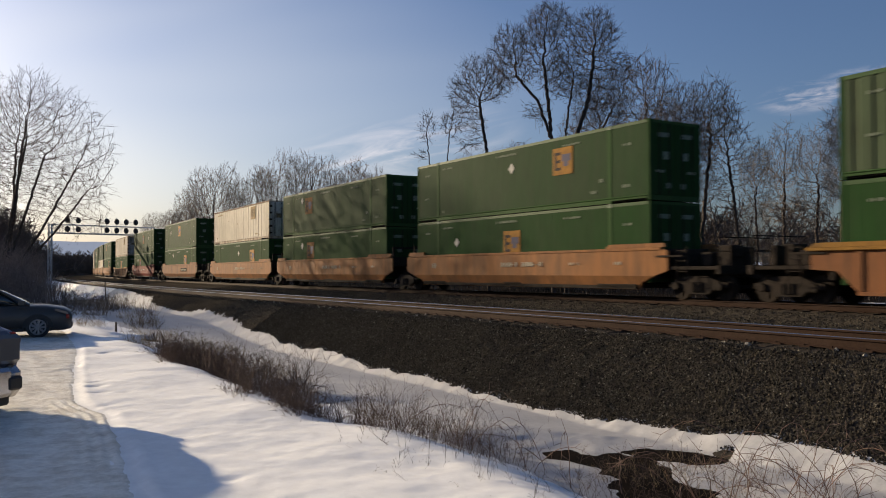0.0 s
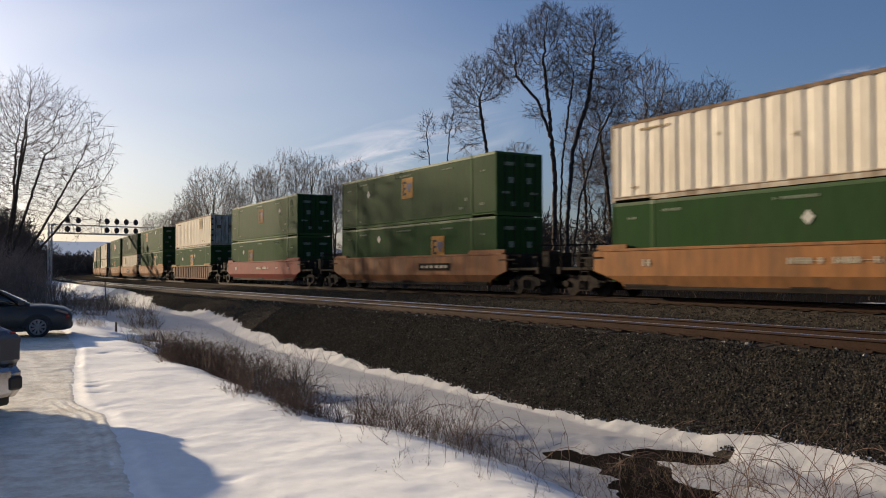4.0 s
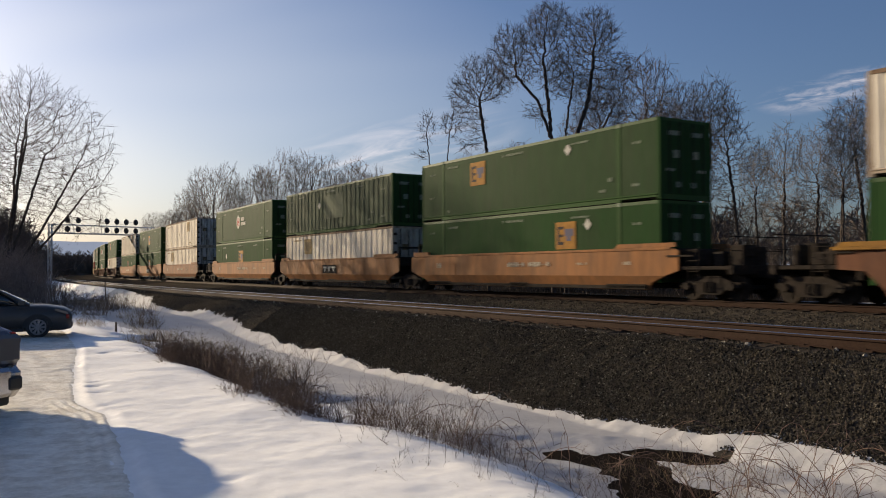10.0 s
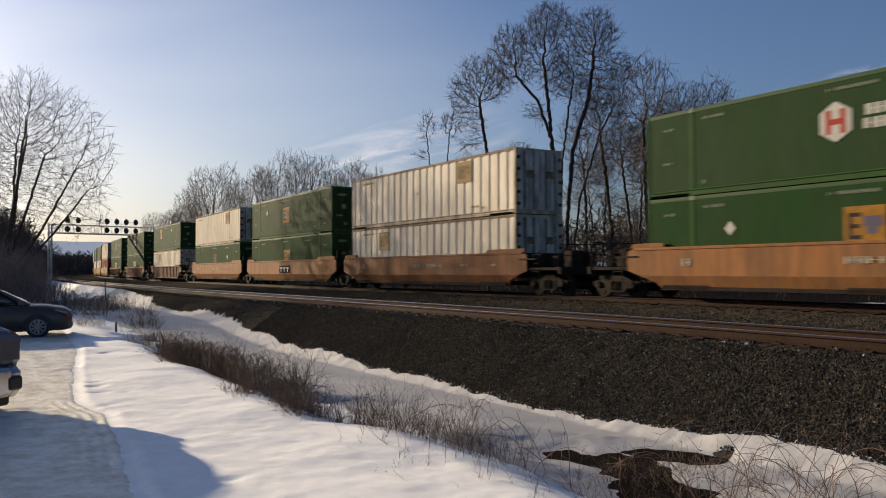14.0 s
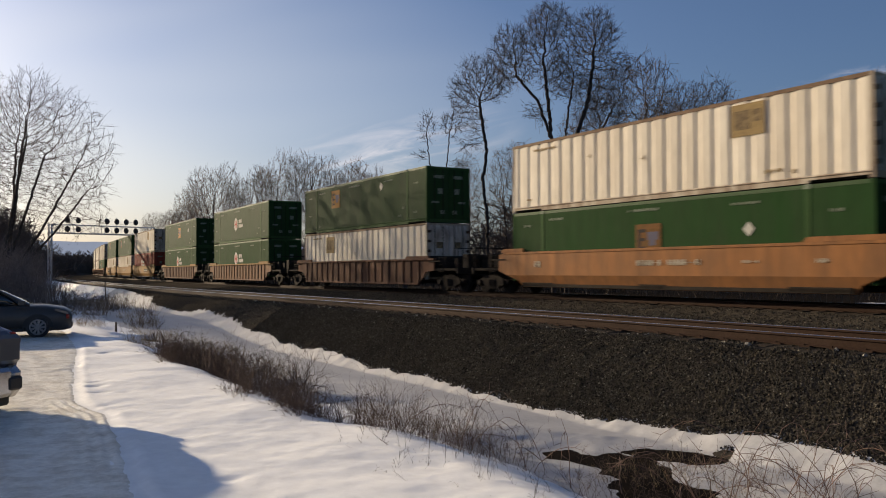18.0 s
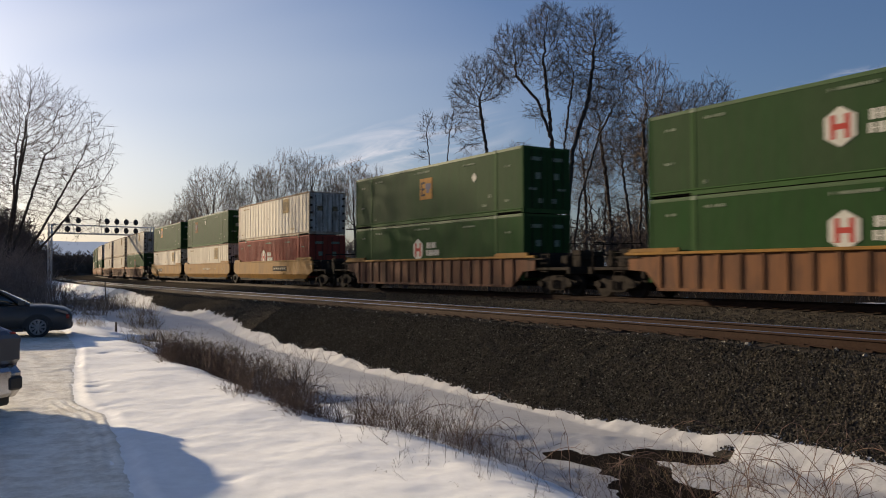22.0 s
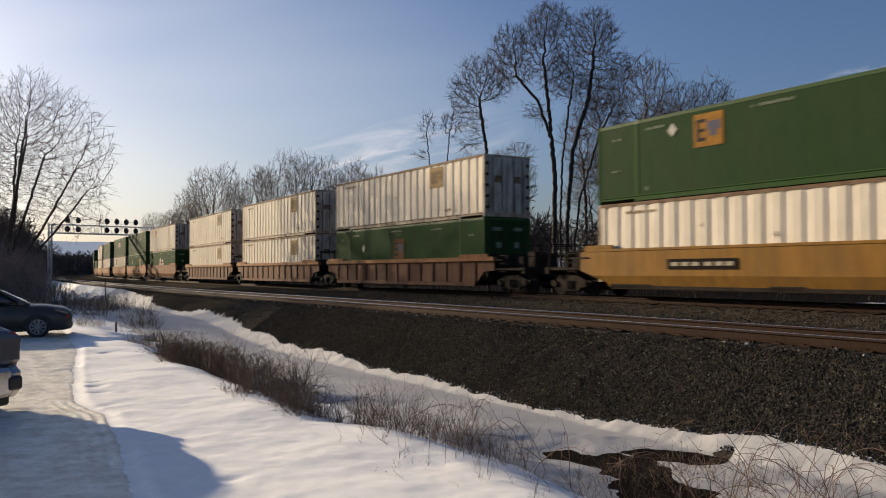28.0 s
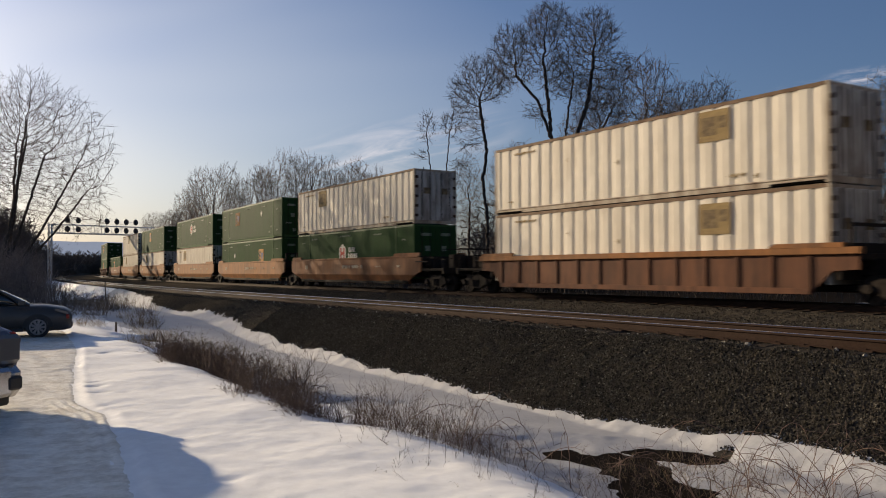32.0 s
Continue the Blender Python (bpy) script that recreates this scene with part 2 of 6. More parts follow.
def rod(bm, a, b, r, sides=8, r2=None):
    a, b = Vector(a), Vector(b)
    d = b - a
    m = Matrix.Translation((a + b) / 2) @ d.to_track_quat('Z', 'Y').to_matrix().to_4x4()
    bmesh.ops.create_cone(bm, cap_ends=True, segments=sides, radius1=r, radius2=r if r2 is None else r2, depth=d.length, matrix=m)
    return bm


def rods(*rows, sides=8):
    bm = bmesh.new()
    for a, b, r in rows:
        rod(bm, a, b, r, sides)
    return bm


def prism(bm, outline, y0, y1):
    """An outline in x and z, drawn out from y0 to y1."""
    a = [bm.verts.new((x, y0, z)) for x, z in outline]
    b = [bm.verts.new((x, y1, z)) for x, z in outline]
    bm.faces.new(a)
    bm.faces.new(b[::-1])
    k = len(a)
    for i in range(k):
        bm.faces.new((a[i], b[i], b[(i + 1) % k], a[(i + 1) % k]))
    bmesh.ops.recalc_face_normals(bm, faces=bm.faces[:])
    return bm


class Sticks:
    """Gathers tapered sticks and turns them into one mesh."""

    def __init__(self):
        self.rows = []

    def add(self, a, b, r0, r1):
        self.rows.append((a[0], a[1], a[2], b[0], b[1], b[2], r0, r1))

    def mesh(self, name, mat, sides=3):
        q = np.array(self.rows, float)
        a, b = q[:, 0:3], q[:, 3:6]
        d = b - a
        d /= np.linalg.norm(d, axis=1)[:, None] + 1e-9
        up = np.where(np.abs(d[:, 2:3]) > 0.9, np.array([[1.0, 0, 0]]), np.array([[0, 0, 1.0]]))
        u = np.cross(d, up)
        u /= np.linalg.norm(u, axis=1)[:, None]
        w = np.cross(d, u)
        ang = np.arange(sides) * 2 * math.pi / sides
        ring = u[:, None] * np.cos(ang)[None, :, None] + w[:, None] * np.sin(ang)[None, :, None]
        v = np.concatenate([a[:, None] + ring * q[:, 6][:, None, None], b[:, None] + ring * q[:, 7][:, None, None]], 1)
        base = np.arange(len(q))[:, None] * 2 * sides
        k = np.arange(sides)
        quad = np.stack([k, (k + 1) % sides, (k + 1) % sides + sides, k + sides], -1)
        quads = (base[:, :, None] + quad[None]).reshape(-1, 4)
        return flat_mesh(name, v.reshape(-1, 3), quads, mat, sides > 3)
# ---------------------------------------------------------------- ground, snow, track bed
def graded(*rows):
    out = []
    for a, b, step in rows:
        out += list(np.arange(a, b, step))
    return np.array(out + [rows[-1][1]])


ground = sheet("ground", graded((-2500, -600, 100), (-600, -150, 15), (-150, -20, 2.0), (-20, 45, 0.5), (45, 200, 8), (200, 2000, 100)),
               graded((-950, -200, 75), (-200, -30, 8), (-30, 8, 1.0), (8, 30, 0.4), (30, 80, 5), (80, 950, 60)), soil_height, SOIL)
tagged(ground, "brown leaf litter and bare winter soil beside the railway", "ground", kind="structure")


def snow_height(s, n):
    return np.maximum(soil_height(s, n), bed_height(s, n) - 3.0 * smooth(14.2, 15.5, n)) + thickness(s, n)


SNOW_S = graded((-160, -30, 0.8), (-30, 8, 0.2), (8, 24, 0.09), (24, 36, 0.055), (36, 60, 0.5))


def covered(s, n):
    return (thickness(s, n) > -0.05) & ~((from_edge(s, n) > 0.3) & (n < 27.2) & (np.abs(s) < 58))


def low_side(s, n):
    """The ditch between the ballast and the foot of the bank."""
    return n < 16.5 + 0.25 * wave(s, 0, 0.8, 3)


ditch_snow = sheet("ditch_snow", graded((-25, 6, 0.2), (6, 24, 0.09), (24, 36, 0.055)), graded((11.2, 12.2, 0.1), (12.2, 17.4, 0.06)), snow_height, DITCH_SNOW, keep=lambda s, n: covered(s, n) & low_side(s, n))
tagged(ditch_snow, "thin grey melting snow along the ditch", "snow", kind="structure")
snow = sheet("snow", SNOW_S, graded((8.6, 12.4, 0.12), (12.4, 21.0, 0.06), (21.0, 24, 0.09), (24, 60, 1.2)), lambda s, n: snow_height(s, n) + 0.004, SNOW, keep=lambda s, n: covered(s, n) & ~(low_side(s, n) & (s > -24.9) & (s < 35.9) & (n > 11.3)))
tagged(snow, "old wind-rippled snow cover melting off the verge", "snow", kind="structure")


def road_height(s, n):
    return soil_height(s, n) + thickness(s, n) - 0.02 + 0.03 * smooth(0.02, 0.16, from_edge(s, n))


def road_here(s, n):
    return (from_edge(s, n) > 0.0) & (n < 28.5)


# takes the shade-toned ditch snow colour to look less bright
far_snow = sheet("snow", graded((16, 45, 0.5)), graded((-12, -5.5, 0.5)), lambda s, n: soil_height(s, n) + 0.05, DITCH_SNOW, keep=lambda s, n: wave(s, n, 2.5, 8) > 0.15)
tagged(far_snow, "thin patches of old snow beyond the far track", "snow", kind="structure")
road = sheet("road", graded((-60, 8, 0.5), (8, 36, 0.07), (36, 60, 0.6)), graded((18.6, 20.3, 0.07), (20.3, 21.7, 0.035), (21.7, 24, 0.07), (24, 29, 0.5)), road_height, PACKED, keep=road_here)
tagged(road, "lane of packed dirty snow with tyre ruts", "road", kind="structure")

track_bed = sheet("track_bed", graded((-420, -60, 3.0), (-60, -22, 0.3), (-22, 6, 0.15), (6, 36, 0.11), (36, 180, 3)), graded((-5, 1, 0.5), (1, 11, 0.15), (11, 14.5, 0.08), (14.5, 16, 0.3)), bed_height, BED)
tagged(track_bed, "dark grey crushed-stone ballast bed of the railway", "track bed", kind="structure")


def stones(name, label, s0, s1, n0, n1, count, small, large, seed, mat=None):
    """Loose broken stones, one mesh."""
    r = np.random.RandomState(seed)
    s, n = r.uniform(s0, s1, count), r.uniform(n0, n1, count)
    bare = thickness(s, n) < 0.004
    s, n = s[bare], n[bare]
    count = len(s)
    x, y = on_line(s, n)
    z = np.maximum(bed_height(s, n), soil_height(s, n))
    size = r.uniform(small, large, count)
    base = np.array([(1, 0, 0), (0, 1, 0), (-1, 0, 0), (0, -1, 0), (0, 0, 1), (0, 0, -1)], float)
    v = base[None] * r.uniform(0.6, 1.25, (count, 6, 1)) + r.uniform(-0.25, 0.25, (count, 6, 3))
    turn = r.uniform(0, 6.283, count)
    lean = r.uniform(-0.9, 0.9, count)
    c, q = np.cos(lean)[:, None], np.sin(lean)[:, None]
    v = np.stack([v[..., 0] * c - v[..., 2] * q, v[..., 1], v[..., 0] * q + v[..., 2] * c], -1)
    c, q = np.cos(turn)[:, None], np.sin(turn)[:, None]
    v = np.stack([v[..., 0] * c - v[..., 1] * q, v[..., 0] * q + v[..., 1] * c, v[..., 2]], -1)
    v = v * size[:, None, None] + np.stack([x, y, z + size * 0.35], -1)[:, None]
    tri = np.array([(0, 1, 4), (1, 2, 4), (2, 3, 4), (3, 0, 4), (1, 0, 5), (2, 1, 5), (3, 2, 5), (0, 3, 5)])
    tris = (np.arange(count)[:, None, None] * 6 + tri[None]).reshape(-1, 3)
    ob = new(name, flat_mesh(name, v.reshape(-1, 3), tris, mat or STONE))
    return tagged(ob, label, "ballast", kind="stuff")


stones("ballast_stones", "grey broken ballast stones on the embankment slope", 8, 36, 11.5, 13.5, 150000, 0.008, 0.022, 1)
stones("ballast_stones", "grey broken ballast stones on the embankment slope", -45, 8, 11.5, 13.9, 50000, 0.01, 0.021, 2)
stones("ballast_stones", "grey ballast stones between the two tracks", -30, 34, 1.8, 11.6, 60000, 0.011, 0.028, 3)


def rail(name, n, z, parent, inner):
    """One rail: foot, web and head, swept along the line, with its worn top."""
    prof = [(-0.075, -0.185), (0.075, -0.185), (0.075, -0.17), (0.012, -0.15), (0.010, -0.05), (0.036, -0.04), (0.036, -0.018), (0.033, -0.007), (0.023, 0.0),
            (-0.023, 0.0), (-0.033, -0.007), (-0.036, -0.018), (-0.036, -0.04), (-0.010, -0.05), (-0.012, -0.15), (-0.075, -0.17)]
    s = graded((-420, -60, 6.0), (-60, 60, 2.0), (60, 180, 6.0))
    k = len(prof)
    v = []
    for o, h in prof:
        x, y = on_line(s, n + o)
        v.append(np.stack([x, y, np.full(len(s), z + h)], -1))
    v = np.stack(v, 1).reshape(-1, 3)
    i, j = np.meshgrid(np.arange(len(s) - 1), np.arange(k), indexing="ij")
    quads = np.stack([i * k + j, (i + 1) * k + j, (i + 1) * k + (j + 1) % k, i * k + (j + 1) % k], -1).reshape(-1, 4)
    me = flat_mesh(name, v, quads, RUST_RAIL)
    me.materials.append(SHINY)
    worn = np.isin(j.ravel(), (7, 8)).astype(np.int32)
    me.polygons.foreach_set("material_index", worn)
    return part(name, me, None, parent)


def track(name, n, z, label, ties):
    base = new(name)
    tagged(base, label, "railway track", kind="structure")
    for side in (-1, 1):
        rail("rail", n + side * GAUGE / 2, z, base, -side)
    me = boxes((-0.115, 0.115, -1.3, 1.3, -0.37, -0.187), bevel=0.012)
    shared = bpy.data.meshes.new("tie")
    me.to_mesh(shared)
    me.free()
    shared.materials.append(TIE)
    plate = bpy.data.meshes.new("tie_plate")
    me = boxes((-0.09, 0.09, -0.17, 0.17, -0.19, -0.166), (-0.07, -0.05, -0.1, -0.075, -0.17, -0.14), (0.05, 0.07, 0.075, 0.1, -0.17, -0.14))
    me.to_mesh(plate)
    me.free()
    plate.materials.append(RUST_RAIL)
    for s in ties:
        x, y = on_line(s, n + random.uniform(-0.05, 0.05))
        h = float(np.interp(s, RUN, HEAD))
        o = part("tie", shared, None, base, at=pose(float(x), float(y), z + random.uniform(-0.008, 0.004), 0, 0, math.degrees(h) + random.uniform(-0.8, 0.8)))
        if s > -10:
            for side in (-1, 1):
                part("tie_plate", plate, None, o, at=pose(0, side * GAUGE / 2, 0))
    return base


stones("ballast_stones", "lighter broken stones among the ballast", 4, 36, 11.4, 13.6, 9000, 0.009, 0.021, 14, LIGHT_STONE)
stones("ballast_stones", "lighter broken stones among the ballast", -30, 34, 1.8, 8.4, 5000, 0.012, 0.026, 15, LIGHT_STONE)
stones("pale_stones", "pale stones along the tie ends", -30, 34, 11.0, 11.6, 110, 0.02, 0.045, 4, PALE_STONE)
track("near_track", NEAR_TRACK, NEAR_DROP, "empty railway track of rusty rails on wooden ties", np.arange(-60, 38, 0.53))
track("far_track", 0.0, 0.0, "railway track under the passing train", np.arange(-40, 34, 0.54))
# ---------------------------------------------------------------- the train
def paint(name, colour, dirt=(0.1, 0.085, 0.07), amount=0.35, rough=0.62, spread_size=2.2, gloss=0.03, streak=0.25, soot=(0.03, 0.024, 0.02)):
    """Weathered paint: stains, and dark streaks that run down it, differing from piece to piece."""
    m = material(name, colour, rough, grain=0.09, grain_size=3, stain=dirt, stain_size=spread_size, stain_amount=amount, bump=0.12, bump_size=7, flow=(1, 1, 0.35), specular=gloss)
    N, L = m.node_tree.nodes, m.node_tree.links
    mapping = next(q for q in N if q.type == 'MAPPING')
    shift = N.new("ShaderNodeMath")
    shift.operation = 'MULTIPLY'
    shift.inputs[1].default_value = 60
    L.new(N.new("ShaderNodeObjectInfo").outputs["Random"], shift.inputs[0])
    L.new(shift.outputs[0], mapping.inputs["Location"])
    run = N.new("ShaderNodeMapping")
    run.inputs["Scale"].default_value = (2.6, 2.6, 0.22)
    L.new(shift.outputs[0], run.inputs["Location"])
    L.new(mapping.inputs[0].links[0].from_socket, run.inputs[0])
    noise = N.new("ShaderNodeTexNoise")
    noise.inputs["Scale"].default_value, noise.inputs["Detail"].default_value, noise.inputs["Roughness"].default_value = 1.3, 5, 0.7
    L.new(run.outputs[0], noise.inputs["Vector"])
    amount_of = N.new("ShaderNodeMapRange")
    amount_of.inputs[1].default_value, amount_of.inputs[2].default_value = 0.44, 0.78
    amount_of.inputs[3].default_value, amount_of.inputs[4].default_value = 0.0, streak * 2
    L.new(noise.outputs["Fac"], amount_of.inputs[0])
    mix = N.new("ShaderNodeMixRGB")
    mix.inputs[2].default_value = (*soot, 1)
    b = N["Principled BSDF"].inputs["Base Color"]
    L.new(amount_of.outputs[0], mix.inputs[0])
    L.new(b.links[0].from_socket, mix.inputs[1])
    L.new(mix.outputs[0], b)
    return m


GREEN = paint("green_container_paint", (0.019, 0.053, 0.0175), (0.036, 0.05, 0.029), 0.45, gloss=0.01, streak=0.14, soot=(0.036, 0.04, 0.027))
PATCH_GREEN = paint("patch_green_paint", (0.08, 0.105, 0.066), (0.06, 0.07, 0.05), 0.4, gloss=0.02)
UPPER_GREEN = paint("weathered_green_paint", (0.0235, 0.052, 0.021), (0.04, 0.053, 0.032), 0.5, gloss=0.016, streak=0.16, soot=(0.042, 0.044, 0.032))
FADED_GREEN = paint("faded_green_paint", (0.06, 0.085, 0.05), (0.05, 0.06, 0.04), 0.4, gloss=0.02)
GREEN_TRIM = paint("green_rail_paint", (0.036, 0.08, 0.028), (0.045, 0.062, 0.034), 0.4, gloss=0.02, streak=0.1, soot=(0.03, 0.038, 0.022))
# lighter green puts the sun's glint on the top rails into the paint
GREEN_EDGE = paint("worn_green_edge", (0.045, 0.085, 0.037), (0.07, 0.09, 0.055), 0.5, 0.5, gloss=0.06, streak=0.05)
RUSTY_EDGE = paint("rusty_white_edge", (0.2, 0.135, 0.09), (0.08, 0.045, 0.028), 0.8, spread_size=0.5, streak=0.2)
WHITE = paint("white_container_paint", (0.66, 0.6, 0.5), (0.4, 0.32, 0.23), 0.38, streak=0.12, soot=(0.24, 0.16, 0.1))
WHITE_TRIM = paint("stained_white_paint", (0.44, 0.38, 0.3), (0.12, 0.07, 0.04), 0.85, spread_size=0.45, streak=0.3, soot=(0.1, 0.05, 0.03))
WHITE_DOOR = paint("stained_white_door", (0.5, 0.48, 0.44), (0.15, 0.11, 0.08), 0.85, spread_size=0.35, streak=0.35, soot=(0.06, 0.045, 0.035))
RUST = material("rusty_fitting", (0.06, 0.032, 0.02), 0.9, grain=0.3, grain_size=12, specular=0.05)
RED = paint("red_container_paint", (0.25, 0.045, 0.03), (0.16, 0.055, 0.042), 0.45)
ORANGE = paint("faded_orange_steel", (0.27, 0.122, 0.05), (0.13, 0.075, 0.045), 0.75, 0.6, 0.9, streak=0.3, soot=(0.07, 0.042, 0.028))
BROWN_ORANGE = paint("dull_orange_steel", (0.21, 0.09, 0.041), (0.1, 0.055, 0.035), 0.75, 0.6, 0.9, streak=0.32, soot=(0.06, 0.038, 0.027))
YELLOW = paint("yellow_steel", (0.25, 0.13, 0.032), (0.13, 0.075, 0.036), 0.6, 0.55, 1.2, streak=0.25, soot=(0.06, 0.04, 0.025))
BROWN = paint("brown_steel", (0.15, 0.07, 0.042), (0.065, 0.04, 0.031), 0.75, 0.65, 0.7, streak=0.4, soot=(0.035, 0.024, 0.02))
RUSTY = paint("rusty_orange_steel", (0.185, 0.086, 0.043), (0.08, 0.046, 0.033), 0.85, 0.65, 0.6, streak=0.42, soot=(0.045, 0.03, 0.024))
RED_STEEL = paint("red_oxide_steel", (0.19, 0.038, 0.03), (0.11, 0.05, 0.045), 0.6, 0.6, 0.9, streak=0.3, soot=(0.05, 0.03, 0.027))
UNDER = material("dark_running_gear", (0.023, 0.019, 0.016), 0.85, 0.0, grain=0.35, grain_size=9, stain=(0.042, 0.03, 0.023), stain_size=0.35, stain_amount=0.6, specular=0.05)
TREAD = material("wheel_tread", (0.3, 0.28, 0.26), 0.35, 0.9, grain=0.1)
CHALK = material("white_marking", (0.42, 0.41, 0.37), 0.7, grain=0.1, grain_size=6, specular=0.06)
PALE_TEXT = material("pale_wagon_lettering", (0.36, 0.31, 0.24), 0.75, grain=0.3, grain_size=8, specular=0.05)
AMBER = material("orange_emblem", (0.29, 0.14, 0.026), 0.7, grain=0.12, grain_size=5, stain=(0.09, 0.06, 0.03), stain_size=0.3, specular=0.05)
OLD_AMBER = material("faded_orange_emblem", (0.16, 0.082, 0.034), 0.8, grain=0.2, grain_size=5, stain=(0.06, 0.05, 0.026), stain_size=0.25, stain_amount=0.7, specular=0.03)
BROWN_MARK = material("brown_emblem", (0.28, 0.2, 0.095), 0.75, grain=0.12, grain_size=6, stain=(0.14, 0.085, 0.05), stain_size=0.3, specular=0.05)
WORN_MARK = material("worn_dark_mark", (0.13, 0.095, 0.06), 0.8, grain=0.3, grain_size=8, stain=(0.26, 0.19, 0.1), stain_size=0.2, stain_amount=0.9, specular=0.05)
DARK_MARK = material("dark_emblem_mark", (0.03, 0.025, 0.025), 0.7, specular=0.05)
BLUE_MARK = material("grey_blue_emblem_mark", (0.09, 0.085, 0.12), 0.7, specular=0.05)
RED_MARK = material("red_emblem_mark", (0.32, 0.05, 0.04), 0.7, specular=0.05)
FAINT = material("worn_white_lettering", (0.17, 0.2, 0.15), 0.8, grain=0.35, grain_size=9, specular=0.05)
BLACK_MARK = material("black_plaque", (0.014, 0.011, 0.01), 0.8, specular=0.03)

HALF, WIDE, TALL = 8.075, 1.295, 2.88          # half a container's length, half its width, its height
PARTS = {}


def shared(key, make, mat):
    """One mesh for all alike parts."""
    if key not in PARTS:
        me = bpy.data.meshes.new(key.split("|")[0])
        bm = make()
        bm.to_mesh(me)
        bm.free()
        me.materials.append(mat)
        PARTS[key] = me
    return PARTS[key]


def folded(profile, z0, z1, thick):
    """A wall of folded sheet: profile of (along, out), drawn upward, thick inward. Out is -y."""
    bm = bmesh.new()
    rows = []
    for a, o in profile:
        rows.append((bm.verts.new((a, -o, z0)), bm.verts.new((a, -o, z1)), bm.verts.new((a, -o + thick, z1)), bm.verts.new((a, -o + thick, z0))))
    for p, q in zip(rows, rows[1:]):
        for i in range(4):
            j = (i + 1) % 4
            bm.faces.new((p[i], q[i], q[j], p[j]))
    bm.faces.new(rows[0])
    bm.faces.new(rows[-1][::-1])
    bmesh.ops.recalc_face_normals(bm, faces=bm.faces[:])
    return bm


def ribs(x0, x1, pitch, flat, slope, depth):
    """Outer flats with recesses between them."""
    count = max(1, round((x1 - x0) / pitch))
    pitch = (x1 - x0) / count
    p = [(x0, 0)]
    for i in range(count):
        a = x0 + i * pitch
        p += [(a + flat / 2, 0), (a + flat / 2 + slope, -depth), (a + pitch - flat / 2 - slope, -depth), (a + pitch - flat / 2, 0)]
    return p + [(x1, 0)]


STYLES = {"smooth": (0.36, 0.30, 0.012, 0.004), "ribbed": (0.68, 0.38, 0.07, 0.034), "fine": (0.3, 0.15, 0.03, 0.03), "shallow": (0.62, 0.36, 0.05, 0.032)}


def mark(name, x, z, w, h, mat, parent, label="", out=0.006):
    """A flat marking on the side towards the road."""
    me = shared("%s|%.2f|%.2f|%s|%.3f" % (name, w, h, mat.name, out), lambda: boxes((-w / 2, w / 2, -out, 0, -h / 2, h / 2)), mat)
    return part(name, me, None, parent, label, pose(x, -WIDE - 0.004, z))


def strokes(name, x, z, w, h, mat, parent, thin=0.55):
    """A worn line of writing as a row of short bars."""
    def make():
        r = random.Random(int(w * 100) + int(h * 1000))
        bm, a, step = boxes((-w / 2, w / 2, -0.005, 0, -h * 0.02, h * 0.06)), -w / 2, h * 0.85
        while a < w / 2 - 0.01:
            if r.random() > 0.12 or thin > 0.6:
                k = r.uniform(0.8, 1.0)
                box(bm, a, min(a + step * thin * r.uniform(0.8, 1.3), w / 2), -0.006, 0, -h / 2 * k, h / 2)
            a += step
        return bm
    return part(name, shared("%s|row|%.2f|%.2f|%s" % (name, w, h, mat.name), make, mat), None, parent, "", pose(x, -WIDE - 0.004, z))


def hexagon(w, h):
    bm = bmesh.new()
    return prism(bm, [(0, h / 2), (w / 2, h / 4), (w / 2, -h / 4), (0, -h / 2), (-w / 2, -h / 4), (-w / 2, h / 4)], -0.006, 0)


